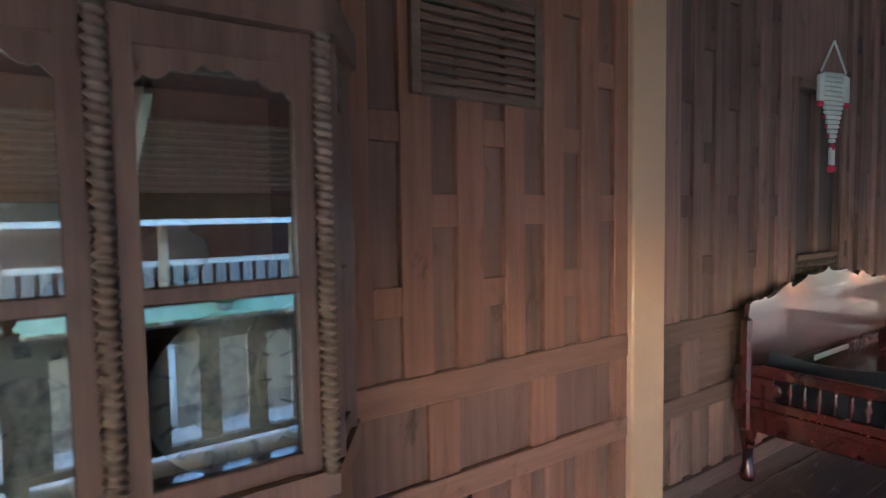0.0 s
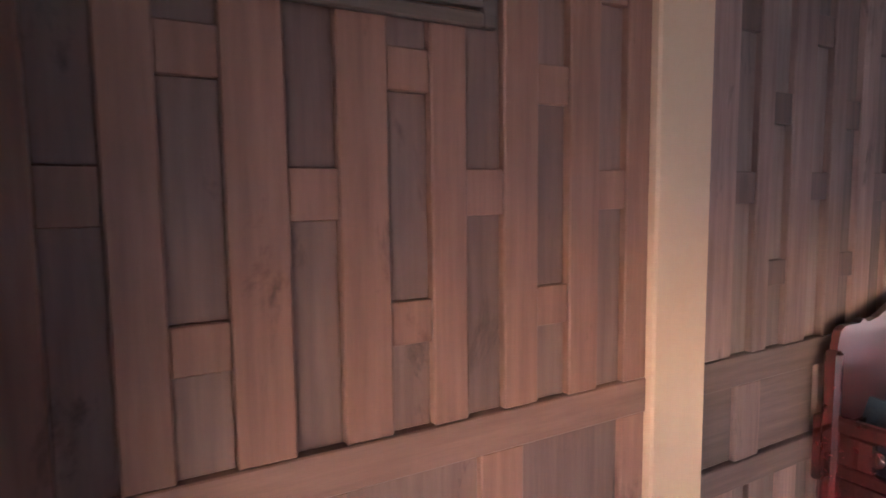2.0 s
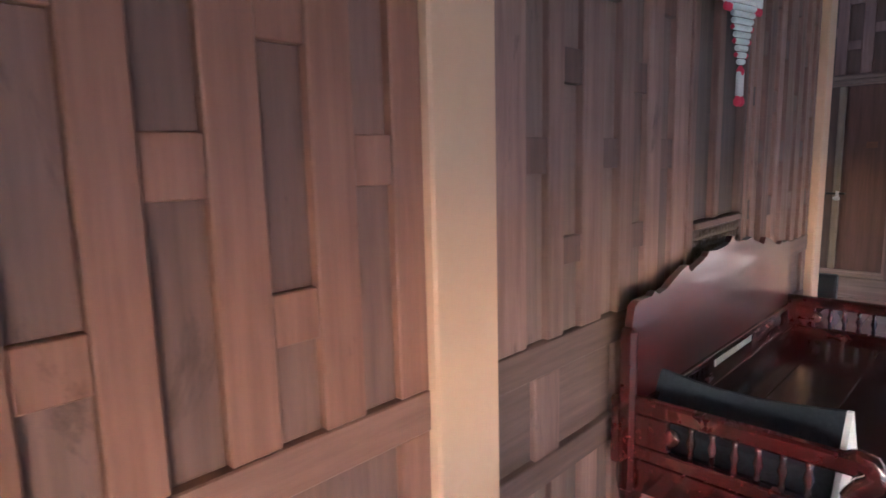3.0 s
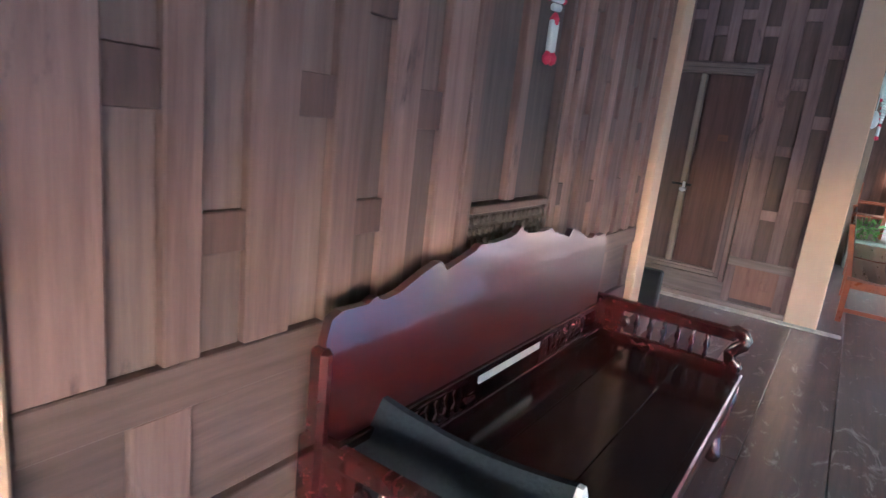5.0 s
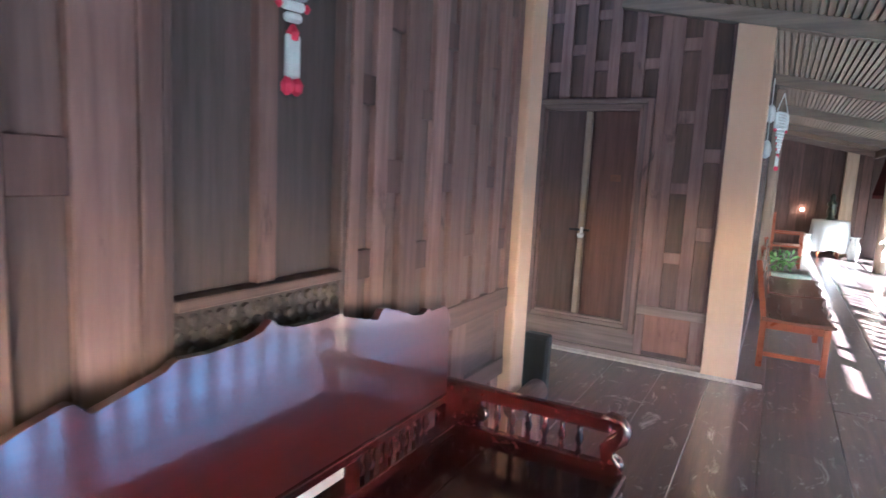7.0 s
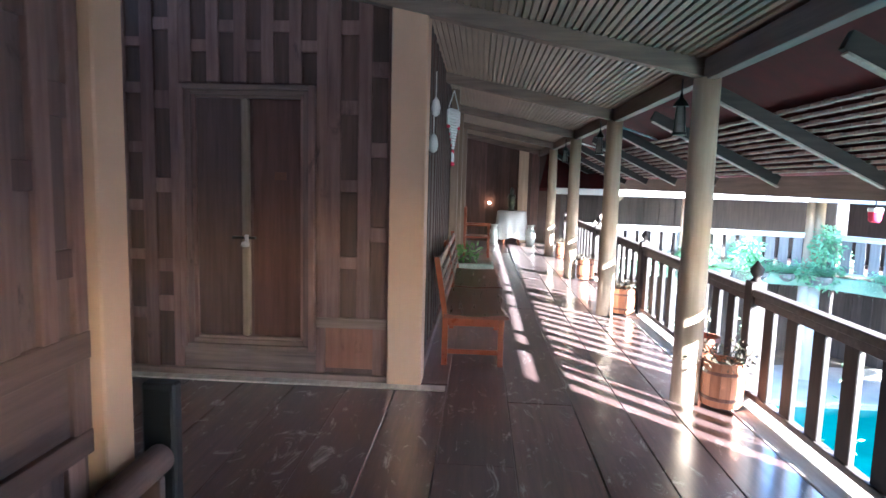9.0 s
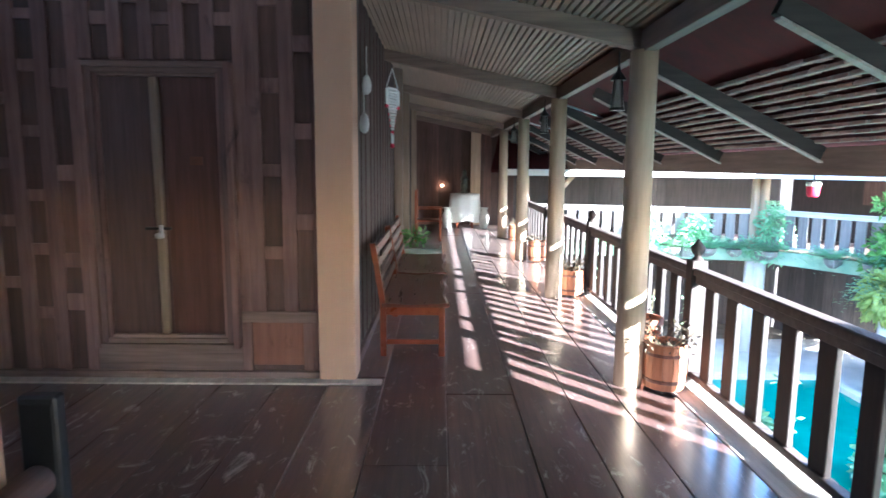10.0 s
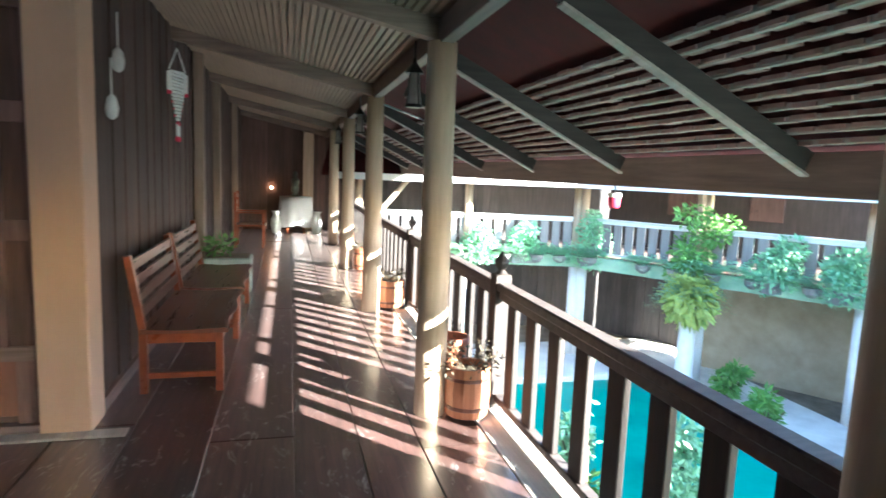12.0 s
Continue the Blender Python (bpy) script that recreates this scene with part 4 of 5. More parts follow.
# ---- benches along the wall ----
def bench(y0, length):
    b = thing("slatted_bench", "orange-varnished wooden bench with slatted back against the wall", "bench", "veranda benches", at=(0, y0, 0))
    L = length
    for y in (0.03, L - 0.03):
        part("front_leg", boxed(0.735, 0.785, y - 0.025, y + 0.025, 0, 0.41), orange, b)
        bm = bmesh.new()
        bar(bm, (0.285, y, 0), (0.285, y, 0.42), 0.05, 0.05)
        part("back_leg", bm, orange, b)
        bm = bmesh.new()
        bar(bm, (0.285, y, 0.42), (0.2, y, 0.93), 0.045, 0.045)
        part("back_post", bm, orange, b)
        part("side_rail", boxed(0.31, 0.735, y - 0.018, y + 0.018, 0.345, 0.41), orange, b)
        part("stretcher", boxed(0.31, 0.735, y - 0.014, y + 0.014, 0.1, 0.14), orange, b)
    part("front_rail", boxed(0.742, 0.778, 0.055, L - 0.055, 0.345, 0.405), orange, b)
    seat = bmesh.new()
    n = 24
    prev = None
    for k in range(n + 1):
        y = L * k / n
        w = 0.015 * math.cos(4 * math.pi * k / n)
        row = [seat.verts.new(p) for p in ((0.27, y, 0.412), (0.8 + w, y, 0.412), (0.81 + w, y, 0.43), (0.78 + w, y, 0.448), (0.5, y, 0.432), (0.27, y, 0.447))]
        if prev:
            for i in range(6):
                seat.faces.new((prev[i], prev[(i + 1) % 6], row[(i + 1) % 6], row[i]))
        else:
            seat.faces.new(row)
        prev = row
    seat.faces.new(list(reversed(prev)))
    part("seat", seat, seat_m, b, "dark red-brown polished dished seat")
    for k in range(4):
        z = 0.55 + k * 0.105
        x = 0.285 - (z - 0.42) * 0.17
        bm = bmesh.new()
        bar(bm, (x + 0.012, 0.05, z), (x + 0.012, L - 0.05, z), 0.02, 0.075)
        part("back_slat", bm, seat_m, b)
    return b


bench(0.575, 1.35)
bench(2.02, 1.35)

ch = thing("armchair", "orange-varnished wooden armchair facing the railing", "chair", at=(0.5, 8.4, 0))
for x in (-0.25, 0.25):
    for y in (-0.27, 0.27):
        part("leg", boxed(x - 0.025, x + 0.025, y - 0.025, y + 0.025, 0, 0.66 if x > 0 else 1.05), orange, ch)
for y in (-0.27, 0.27):
    part("armrest", boxed(-0.25, 0.3, y - 0.035, y + 0.035, 0.66, 0.69), orange, ch)
part("seat", boxed(-0.27, 0.29, -0.25, 0.25, 0.4, 0.44, bev=0.01), orange, ch)
part("stretcher", boxed(0.235, 0.265, -0.25, 0.25, 0.18, 0.22), orange, ch)
for z in (0.72, 0.85, 0.98):
    part("back_slat", boxed(-0.27, -0.245, -0.25, 0.25, z - 0.04, z + 0.04), orange, ch)

rng = random.Random(8)
pb = thing("planter_box", "grey-green planter box with a leafy plant beside the wall", "planter", at=(0.5, 4.15, 0))
part("box", boxed(-0.27, 0.27, -0.22, 0.22, 0, 0.42, bev=0.012), mat("grey_green_paint", (0.14, 0.17, 0.14), (0.24, 0.27, 0.23), 0.6, (6, 6, 6)), pb)
part("soil", boxed(-0.24, 0.24, -0.19, 0.19, 0.421, 0.43, bev=0), soil, pb)
part("foliage", leaves(bmesh.new(), (-0.1, -0.05, 0.56), (0.17, 0.17, 0.13), 150, 0.08, rng), leaf, pb)

# ---- end of the veranda ----
tb = thing("draped_table", "round table draped with a pale cloth before the end wall", "table", at=(1.38, 11.1, 0))
bm = bmesh.new()
seg, rows = 48, []
for r, z in ((0.05, 0.862), (0.36, 0.86), (0.375, 0.85), (0.385, 0.7), (0.395, 0.5), (0.4, 0.3), (0.4, 0.22)):
    row = []
    for k in range(seg):
        a = 2 * math.pi * k / seg
        fold = (1 + 0.07 * math.sin(a * 9) * max(0, (0.85 - z) / 0.6))
        row.append(bm.verts.new((r * fold * math.cos(a), r * fold * math.sin(a), z - (0.08 * abs(math.sin(2 * a)) if z < 0.4 else 0))))
    rows.append(row)
for a, b in zip(rows, rows[1:]):
    for k in range(seg):
        bm.faces.new((a[k], a[(k + 1) % seg], b[(k + 1) % seg], b[k]))
bm.faces.new(rows[0])
part("tablecloth", bm, white_cloth, tb, "pale cloth hanging in folds", smooth=True)
for k in range(4):
    a = math.pi / 4 + k * math.pi / 2
    part("leg", lathe(bmesh.new(), [(0.03, 0), (0.022, 0.1), (0.03, 0.4), (0.03, 0.85)], (0.27 * math.cos(a), 0.27 * math.sin(a), 0), 10), orange, tb)
solid("bronze_ornament", lathe(bmesh.new(), [(0.1, 0.863), (0.1, 0.9), (0.06, 0.93), (0.09, 1.0), (0.1, 1.08), (0.07, 1.17), (0.11, 1.2), (0.08, 1.28), (0.04, 1.31), (0.06, 1.36), (0.045, 1.42), (0.012, 1.47)], (1.36, 11.1, 0), 16), bronze,
      "dark bronze turned ornament standing on the draped table", "ornament", smooth=True)
for x in (0.93, 1.86):
    solid("floor_vase", lathe(bmesh.new(), [(0.09, 0), (0.1, 0.03), (0.13, 0.2), (0.12, 0.34), (0.075, 0.44), (0.08, 0.49), (0.12, 0.53)], (x, 10.85, 0), 20), celadon,
          "tall white glazed floor vase beside the draped table", "vase", group="floor vases", smooth=True)
wl = thing("wall_lamp", "small glowing orange lamp on the end wall", "lamp", at=(0.8, 11.7, 1.04))
part("bulb", lathe(bmesh.new(), [(0.012, -0.028), (0.034, -0.012), (0.034, 0.016), (0.012, 0.028)], (0, 0, 0), 12), lamp_glow, wl, smooth=True)
part("bracket", boxed(-0.01, 0.01, -0.01, 0.065, -0.07, -0.05), iron, wl)


# ---- pots by the railing ----
def barrel(x, y, r, h, seed):
    rng = random.Random(seed)
    p = thing("barrel_planter", "orange-brown wooden barrel planter with dry twiggy plants", "planter", "barrel planters", at=(x, y, 0))
    n = 14
    for k in range(n):
        a = 2 * math.pi * k / n
        bm = bmesh.new()
        w = 2 * math.pi * r / n * 0.485
        t = Vector((-math.sin(a), math.cos(a), 0))
        o = Vector((math.cos(a), math.sin(a), 0))
        va = []
        for z, rr in ((0.02, r * 0.93), (h * 0.5, r * 1.02), (h, r * 0.97)):
            for q, s in ((rr, -1), (rr, 1), (rr - 0.022, 1), (rr - 0.022, -1)):
                va.append(bm.verts.new(o * q + t * s * w + Vector((0, 0, z))))
        for b in (0, 4):
            for i in range(4):
                bm.faces.new((va[b + i], va[b + (i + 1) % 4], va[b + 4 + (i + 1) % 4], va[b + 4 + i]))
        bm.faces.new(va[0:4]), bm.faces.new(va[8:12])
        part("stave", bm, barrel_m, p)
    for z in (0.2, 0.75):
        bm = bmesh.new()
        rr = r * 1.01
        lathe(bm, [(rr * 0.99, h * z), (rr * 1.012, h * z + 0.003), (rr * 1.012, h * z + 0.022), (rr * 0.99, h * z + 0.025)], (0, 0, 0), 28)
        part("hoop", bm, seat_m, p)
    part("soil", lathe(bmesh.new(), [(r * 0.85, h * 0.8), (r * 0.88, h * 0.86)], (0, 0, 0), 14), soil, p)
    lv = bmesh.new()
    for k in range(22):
        a, b = rng.uniform(0, 6.28), rng.uniform(0.08, 0.25)
        e = Vector((math.cos(a) * b, math.sin(a) * b, h + rng.uniform(0.0, 0.075)))
        tw = bmesh.new()
        bar(tw, (0.3 * e.x, 0.3 * e.y, h * 0.85), e, 0.005, 0.005, 0)
        part("twig", tw, leaf_dark, p)
        leaves(lv, e, (0.05, 0.05, 0.05), 12, 0.036, rng)
    part("foliage", lv, leaf_dark if seed % 2 else leaf, p)
    return p


barrel(2.33, -0.08, 0.145, 0.34, 1)
barrel(2.34, 3.02, 0.16, 0.32, 3)
barrel(2.34, 5.6, 0.14, 0.34, 5)
barrel(2.34, 8.4, 0.14, 0.34, 7)
solid("clay_pot", lathe(bmesh.new(), [(0.07, 0), (0.1, 0.2), (0.11, 0.36), (0.125, 0.37), (0.125, 0.42), (0.1, 0.42), (0.09, 0.38)], (2.32, 0.3, 0), 18), terracotta, "red clay flower pot behind the veranda pole", "pot", smooth=True)


# ---- lanterns under the eave ----
def lantern(x, y, z):
    l = thing("hanging_lantern", "small dark metal lantern with dusty glass under the beam", "lantern", "hanging lanterns", at=(x, y, z))
    part("cap", lathe(bmesh.new(), [(0.058, 0), (0.04, 0.03), (0.015, 0.06), (0.01, 0.09)], (0, 0, 0.1), 8), iron, l)
    part("shade", lathe(bmesh.new(), [(0.048, -0.08), (0.036, 0.0), (0.028, 0.1)], (0, 0, 0), 8), dusty_glass, l, "dusty frosted glass")
    part("base", lathe(bmesh.new(), [(0.053, -0.1), (0.053, -0.081)], (0, 0, 0), 8), iron, l)
    for k in range(4):
        a = k * math.pi / 2 + 0.4
        bm = bmesh.new()
        bar(bm, (0.052 * math.cos(a), 0.052 * math.sin(a), -0.081), (0.034 * math.cos(a), 0.034 * math.sin(a), 0.1), 0.008, 0.008, 0)
        part("rib", bm, iron, l)
    part("hook", boxed(-0.005, 0.005, -0.005, 0.005, 0.19, 2.32 - z, bev=0), iron, l)


for y in (0.03, 2.9, 5.78):
    lantern(1.94, y, 2.03)
hb = thing("hanging_pot", "red and white hanging pot below the eave", "pot", at=(3.505, 0.3, 1.4))
part("bowl", lathe(bmesh.new(), [(0.03, -0.06), (0.042, -0.042), (0.047, 0.025), (0.04, 0.05)], (0, 0, 0), 14), red_m, hb, smooth=True)
part("rim", lathe(bmesh.new(), [(0.048, 0.02), (0.052, 0.035), (0.048, 0.05)], (0, 0, 0), 14), celadon, hb)
part("cord", boxed(-0.004, 0.004, -0.004, 0.004, 0.05, 0.12, bev=0), iron, hb)

# ---- recess beside the door ----
bx = thing("black_box", "black speaker box standing on the floor beside the post", "box", at=(-0.905, -1.765, 0))
part("body", boxed(-0.08, 0.08, -0.035, 0.035, 0, 0.6, bev=0.01), black, bx)
part("grille", boxed(-0.066, 0.066, -0.041, -0.036, 0.03, 0.57, bev=0.002), black, bx)
ls = thing("log_stool", "low grey wooden log bench with a rounded end beside the post", "bench", at=(-0.835, -2.1, 0))
part("seat", lathe(bmesh.new(), [(0.045, -0.19), (0.064, -0.175), (0.066, 0.0), (0.066, 0.185), (0.055, 0.2), (0.025, 0.206)], (0, 0, 0.3), 18, "y", wobble=0.03), grey_h, ls, smooth=True)
for y in (-0.12, 0.12):
    part("leg", boxed(-0.045, 0.045, y - 0.022, y + 0.022, 0, 0.245), grey_dark, ls)

# ---- glass cabinet at the start ----
cab = thing("display_cabinet", "dark carved wooden display cabinet with glass doors and twisted columns", "cabinet")
CF = -0.285
plan = [(CF, -8.51), (CF, -7.77), (-0.49, -7.617), (-0.94, -7.617), (-0.94, -8.663), (-0.49, -8.663)]


def slab(bm, pts, z0, z1):
    lo = [bm.verts.new((x, y, z0)) for x, y in pts]
    hi = [bm.verts.new((x, y, z1)) for x, y in pts]
    bm.faces.new(lo), bm.faces.new(hi)
    for k in range(len(pts)):
        bm.faces.new((lo[k], lo[(k + 1) % len(pts)], hi[(k + 1) % len(pts)], hi[k]))
    return bm


def grown(pts, d):
    cx, cy = -0.62, -8.14
    return [(cx + (x - cx) * (1 + d / 0.33), cy + (y - cy) * (1 + d / 0.5)) for x, y in pts]


part("base", slab(bmesh.new(), plan, 0.0, 0.98), cabinet_m, cab)
part("plinth", slab(bmesh.new(), grown(plan, 0.02), 0.98, 1.03), cabinet_m, cab)
part("shelf", slab(bmesh.new(), grown(plan, -0.04), 1.385, 1.4), cabinet_m, cab)
part("cornice", slab(bmesh.new(), grown(plan, 0.03), 1.86, 1.93), cabinet_m, cab)
part("crown", slab(bmesh.new(), grown(plan, 0.0), 1.93, 2.06), teak_dark, cab)
part("back", boxed(-0.94, -0.92, -8.66, -7.62, 1.03, 1.86), cabinet_back, cab, "paler brown back board")


def twisted(x, y):
    bm = bmesh.new()
    n, seg = 300, 8
    rows = []
    for i in range(n + 1):
        z = 1.02 + 0.86 * i / n
        rows.append([bm.verts.new((x + (0.0155 + 0.0045 * math.sin(a + i * 1.1)) * math.cos(a), y + (0.0155 + 0.0045 * math.sin(a + i * 1.1)) * math.sin(a), z))
                     for a in [2 * math.pi * k / seg for k in range(seg)]])
    for p, q in zip(rows, rows[1:]):
        for k in range(seg):
            bm.faces.new((p[k], p[(k + 1) % seg], q[(k + 1) % seg], q[k]))
    part("twisted_column", bm, twist_m, cab, "spirally carved column", smooth=True)


for y in (-8.51, -8.14, -7.77):
    twisted(CF + 0.012, y)
    part("stile", boxed(CF - 0.04, CF - 0.008, y - 0.022, y + 0.022, 1.03, 1.86), cabinet_m, cab)


def sash(p, q):
    """Frame, middle bar, carved head and two panes between two plan points."""
    p, q = Vector((*p, 0)), Vector((*q, 0))
    d = (q - p).normalized()
    for a in (p + d * 0.012, q - d * 0.012):
        bm = bmesh.new()
        bar(bm, a + Vector((0, 0, 1.03)), a + Vector((0, 0, 1.86)), 0.03, 0.03)
        part("door_stile", bm, cabinet_m, cab)
    for z, h in ((1.05, 0.04), (1.395, 0.03), (1.83, 0.06)):
        bm = bmesh.new()
        bar(bm, p + Vector((0, 0, z)), q + Vector((0, 0, z)), 0.022, h)
        part("door_rail", bm, cabinet_m, cab)
    bm = bmesh.new()
    L = (q - p).length
    n = 28
    side = Vector((d.y, -d.x, 0)) * 0.007
    cols = []
    for k in range(n + 1):
        u = k / n
        drop = 0.015 + 0.05 * abs(2 * u - 1) ** 1.5 + 0.012 * abs(math.sin(u * 22))
        a = p + d * L * u
        cols.append([bm.verts.new(a + e + Vector((0, 0, z))) for e, z in ((side, 1.8), (side, 1.8 - drop), (-side, 1.8 - drop), (-side, 1.8))])
    for g, h in zip(cols, cols[1:]):
        for k in range(4):
            bm.faces.new((g[k], g[(k + 1) % 4], h[(k + 1) % 4], h[k]))
    bm.faces.new(cols[0]), bm.faces.new(cols[-1])
    part("carved_head", bm, cabinet_m, cab, "carved scalloped head")
    for z0, z1 in ((1.07, 1.38), (1.41, 1.8)):
        bm = bmesh.new()
        bar(bm, p + d * 0.025 + Vector((0, 0, (z0 + z1) / 2)), q - d * 0.025 + Vector((0, 0, (z0 + z1) / 2)), 0.004, z1 - z0, 0)
        g = part("pane", bm, glass, cab)
        g.visible_shadow = False


sash((CF - 0.01, -8.117), (CF - 0.01, -7.793))
sash((CF - 0.01, -8.487), (CF - 0.01, -8.163))
sash((CF - 0.03, -7.745), (-0.475, -7.632))
part("side_panel", boxed(-0.93, -0.5, -7.64, -7.617, 1.03, 1.86), cabinet_m, cab)
part("side_panel", boxed(-0.93, -0.5, -8.663, -8.64, 1.03, 1.86), cabinet_m, cab)

PLATE = [(0.004, 0.012), (0.07, 0.006), (0.1, 0.012), (0.155, 0.03), (0.158, 0.036), (0.1, 0.02), (0.07, 0.014), (0.004, 0.02)]
for x, y, z, r in ((-0.5, -7.745, 1.2, 25), (-0.42, -7.93, 1.2, 8), (-0.4, -8.25, 1.2, 0), (-0.42, -8.42, 1.2, -6)):
    pl = thing("display_plate", "blue and white glazed plate standing in the cabinet", "plate", "cabinet plates", at=(x, y, z - 0.012), turn=r)
    part("dish", lathe(bmesh.new(), PLATE, (0, 0, 0), 28, "x"), celadon, pl, smooth=True)
    part("medallion", lathe(bmesh.new(), [(0.003, 0.021), (0.082, 0.0175), (0.084, 0.0155)], (0.002, 0, 0), 24, "x"), plate_m, pl, "blue painted centre")
    for k in range(16):
        a = 2 * math.pi * k / 16
        bm = bmesh.new()
        bar(bm, (0.0285, 0.118 * math.cos(a), 0.118 * math.sin(a)), (0.0385, 0.147 * math.cos(a), 0.147 * math.sin(a)), 0.024, 0.004, 0.001)
        part("rim_petal", bm, plate_m, pl)
    part("stand", boxed(-0.06, 0.01, -0.05, 0.05, -0.157, -0.13), cabinet_m, pl)

BOWL = [(0.045, 0.0), (0.05, 0.012), (0.09, 0.045), (0.125, 0.1), (0.135, 0.15), (0.128, 0.152), (0.115, 0.1), (0.06, 0.04), (0.01, 0.03)]
JAR = [(0.035, 0.0), (0.055, 0.02), (0.07, 0.05), (0.06, 0.085), (0.03, 0.1), (0.036, 0.108), (0.015, 0.122)]
for x, y, prof, nm, lab in ((-0.43, -8.26, BOWL, "glazed_bowl", "pale green glazed bowl on the upper cabinet shelf"), (-0.48, -8.0, JAR, "lidded_jar", "small pale glazed jar on the upper cabinet shelf")):
    solid(nm, lathe(bmesh.new(), prof, (x, y, 1.4), 24), celadon, lab, nm.split("_")[1], group="cabinet crockery", smooth=True)

# ---- plants of the courtyard ----
ped = thing("pedestal", "white pedestal with a large fern in the courtyard", "plant", at=(8.55, 5.9, -2.44))
part("column", lathe(bmesh.new(), [(0.26, 0), (0.26, 0.1), (0.17, 0.2), (0.15, 1.3), (0.18, 1.6), (0.24, 1.7)], (0, 0, 0), 16), white_paint, ped, smooth=True)
part("fronds", fronds(bmesh.new(), (0, 0, 1.85), 110, 0.75, random.Random(2), 0.9), leaf_pale, ped)
part("foliage", leaves(fronds(bmesh.new(), (0, 0, 1.95), 160, 0.6, random.Random(12), 1.3), (0, 0, 1.8), (0.4, 0.4, 0.42), 900, 0.2, random.Random(13), 0.9), leaf_lime, ped, "yellow-green arching fern fronds")
rng = random.Random(4)
for a, b, spots in zip(FP, FP[1:], ((0.35, 0.48, 0.66, 0.8, 0.9), (0.08, 0.3, 0.42, 0.55, 0.68, 0.85), (0.05, 0.2, 0.4, 0.6))):
    for u in spots:
        x, y = a[0] + (b[0] - a[0]) * u, a[1] + (b[1] - a[1]) * u
        n = Vector((b[1] - a[1], -(b[0] - a[0]), 0)).normalized() * 0.3
        fr = thing("hanging_fern", "pale green hanging fern on the far gallery edge", "plant", "hanging ferns", at=(x + n.x, y + n.y, -0.2))
        part("basket", lathe(bmesh.new(), [(0.06, -0.12), (0.14, -0.05), (0.16, 0.05)], (0, 0, 0), 12), far_rail, fr)
        part("fronds", fronds(bmesh.new(), (0, 0, 0.05), 60, rng.uniform(0.5, 0.8), rng, 0.9), leaf_pale, fr)
for x, y, w, h in ((5.3, 8.95, 0.45, 0.32), (6.3, 8.75, 0.5, 0.35), (7.7, 8.3, 0.55, 0.5), (9.75, 5.1, 0.6, 0.4), (10.3, 4.2, 0.5, 0.35)):
    sh = thing("gallery_shrub", "pale green bushy plant in a trough on the gallery edge", "plant", "gallery shrubs", at=(x, y, -0.36))
    part("trough", boxed(-0.3, 0.3, -0.12, 0.12, 0, 0.2), far_rail, sh)
    bm = bmesh.new()
    for k in range(7):
        t = k / 6
        leaves(bm, (rng.uniform(-0.5, 0.5) * w * (1.1 - t), rng.uniform(-0.2, 0.2), 0.15 + h * 1.7 * t), (w * (1 - 0.6 * t), 0.3, h * 0.5), 200, 0.11, rng, 0.1)
    part("foliage", bm, leaf_pale, sh)
cl = thing("climbing_plant", "bright green climbing plant round a far gallery pole", "plant", at=(9.0, 6.3, -0.3))
bm = bmesh.new()
for k in range(7):
    leaves(bm, (rng.uniform(-0.3, 0.3), rng.uniform(-0.25, 0.25), 0.15 + k * 0.18), (0.4, 0.35, 0.2), 240, 0.12, rng, 0.3)
part("foliage", bm, leaf, cl)
bm = bmesh.new()
bar(bm, (0.1, 0.1, -0.1), (-0.15, -0.1, 1.75), 0.1, 0.1, 0.02)
part("trunk", bm, pole_m, cl, "pale leaning stem")
bm = bmesh.new()
bar(bm, (3.15, 9.2, 0.72), (3.75, 9.2, 1.42), 0.1, 0.1, 0.02)
solid("brace", bm, pole_m, "pale sunlit wooden brace at the gallery corner", "brace")
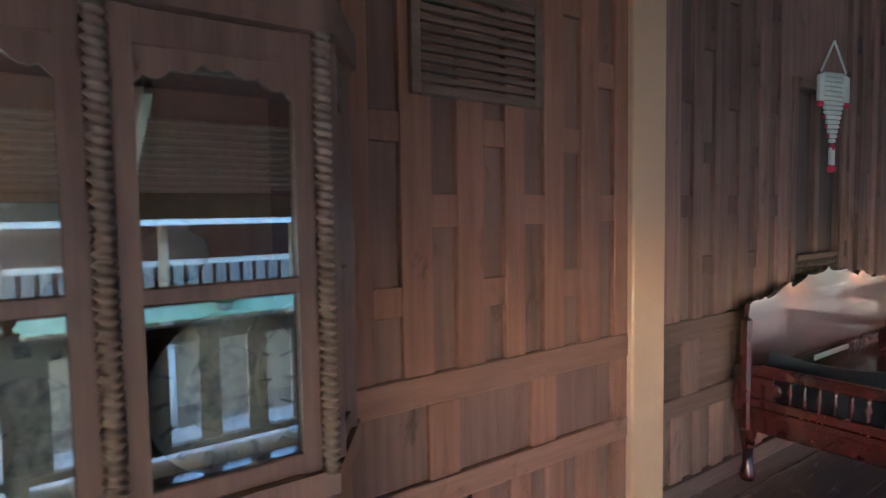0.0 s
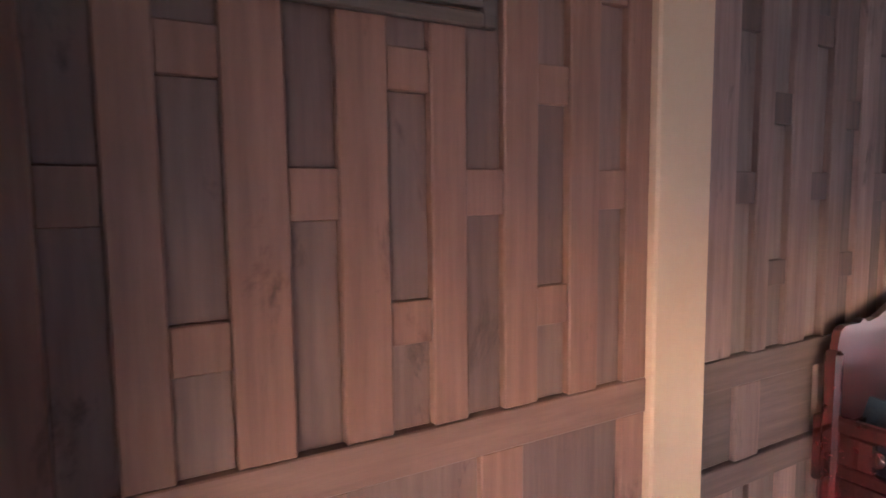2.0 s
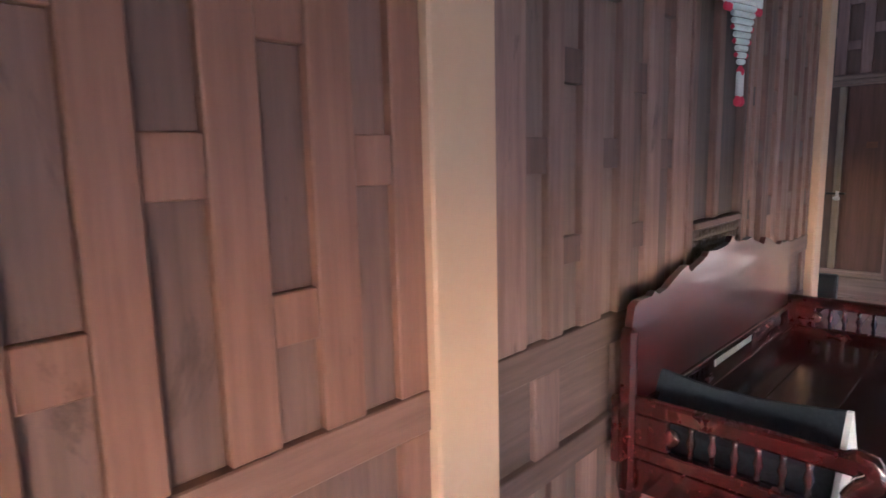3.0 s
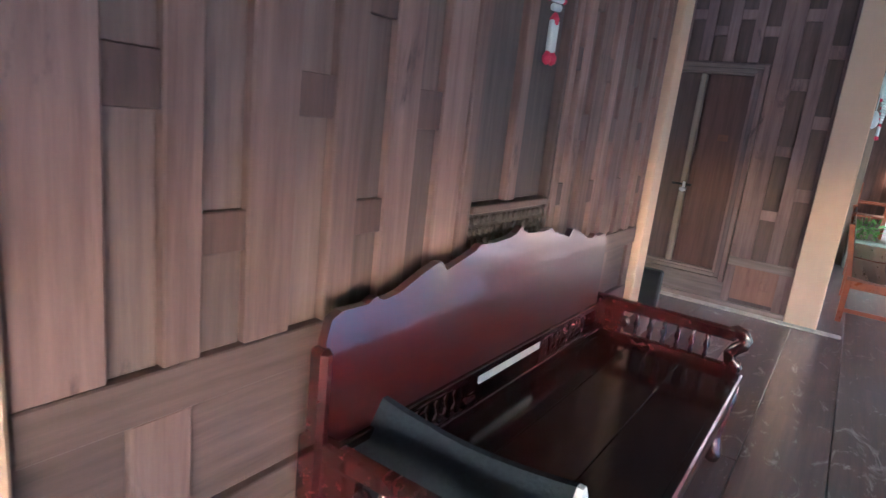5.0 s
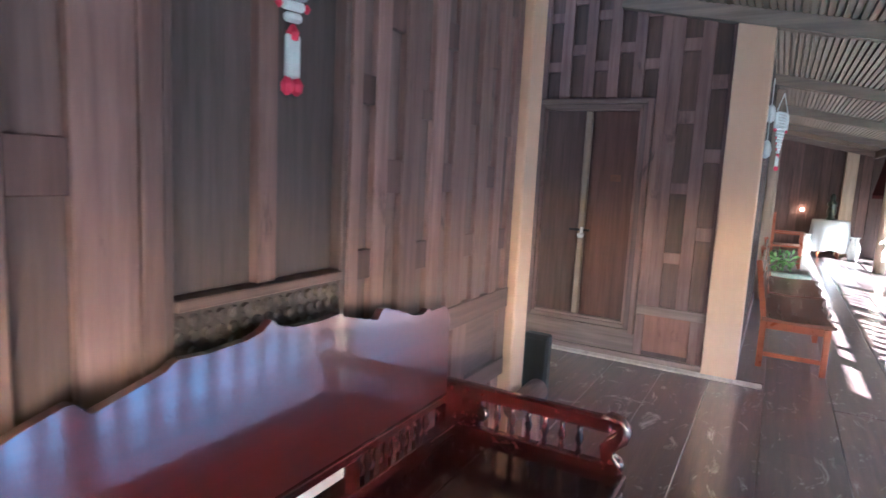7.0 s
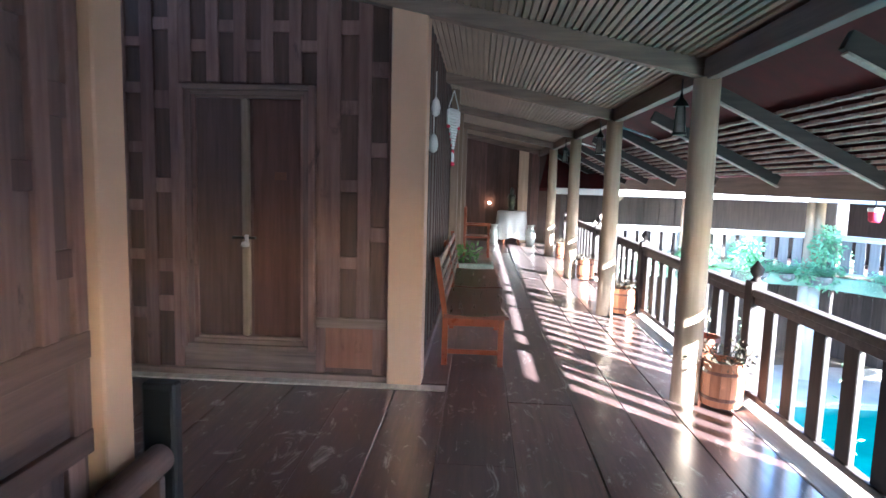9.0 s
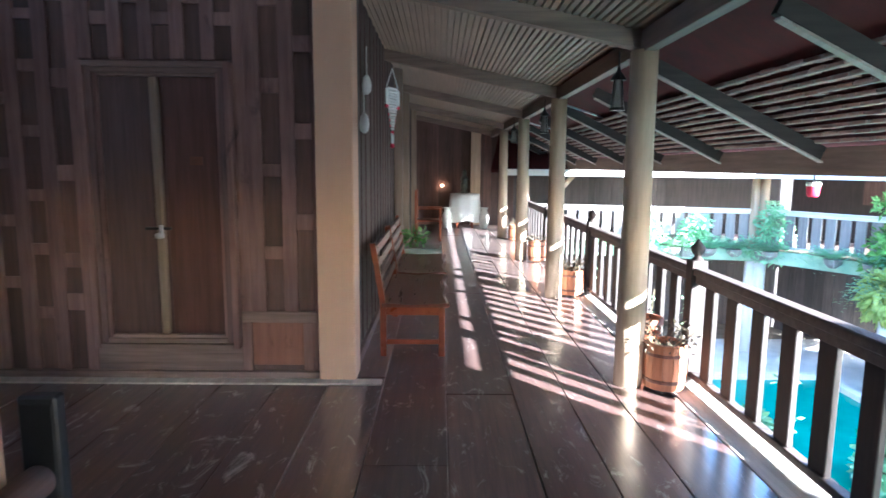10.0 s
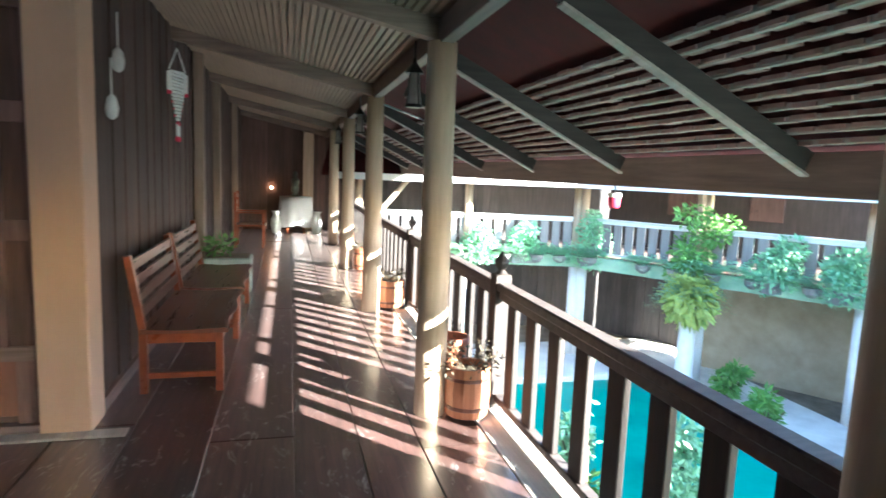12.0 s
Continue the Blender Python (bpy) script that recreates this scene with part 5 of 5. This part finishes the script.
for x, y, s, m in ((8.6, 3.9, 0.3, leaf), (9.0, 5.2, 0.32, leaf), (3.2, 0.6, 0.4, leaf_pale), (3.1, 2.2, 0.5, leaf_pale), (3.2, -1.6, 0.4, leaf_pale), (3.3, 4.0, 0.5, leaf), (8.7, 1.6, 0.35, leaf), (4.6, 0.4, 0.3, leaf_pale), (5.4, 1.6, 0.35, leaf_pale), (4.3, 2.0, 0.3, leaf), (6.2, 2.8, 0.35, leaf_pale), (5.0, 3.4, 0.3, leaf_pale), (4.2, -0.8, 0.3, leaf_pale)):
    sh = thing("courtyard_shrub", "leafy green shrub growing in the courtyard", "plant", "courtyard shrubs", at=(x, y, -2.44))
    bm = bmesh.new()
    for k in range(6):
        bar(bm, (0, 0, 0), (rng.uniform(-0.2, 0.2), rng.uniform(-0.2, 0.2), s * 1.6), 0.02, 0.02, 0)
    part("stems", bm, leaf_dark, sh)
    bm = bmesh.new()
    for k in range(5):
        leaves(bm, (rng.uniform(-0.3, 0.3) * s, rng.uniform(-0.3, 0.3) * s, s * (0.9 + 0.3 * k)), (s * 0.6, s * 0.6, s * 0.4), 110, 0.13, rng, 0.2)
    part("foliage", bm, m, sh)

for y in (-1.35, -0.75, 0.65, 1.6, 2.4, 3.6, 4.8):
    v = thing("orchid_vine", "thin pale-leaved vine growing outside the railing", "plant", "railing vines", at=(2.82, y, -2.44))
    bm = bmesh.new()
    p = Vector((0, 0, 0))
    lv = bmesh.new()
    while p.z < 2.75:
        q = p + Vector((rng.uniform(-0.06, 0.06), rng.uniform(-0.09, 0.09), 0.22))
        q.x = max(-0.1, min(0.12, q.x))
        bar(bm, p, q, 0.012, 0.012, 0)
        if q.z > 1.6:
            leaves(lv, q, (0.045, 0.06, 0.07), 7, 0.042, rng, 0.2)
        p = q
    part("stem", bm, leaf_dark, v)
    part("foliage", lv, leaf_pale, v)

for y in (0.03, 2.9, 5.78):
    bm = bmesh.new()
    bar(bm, (2.2, y + 0.12, 2.27), (2.75, y + 0.5, 2.16), 0.02, 0.02, 0.003)
    solid("tie_rod", bm, steel, "thin metal tie rod below the outer roof", "rod", group="tie rods")
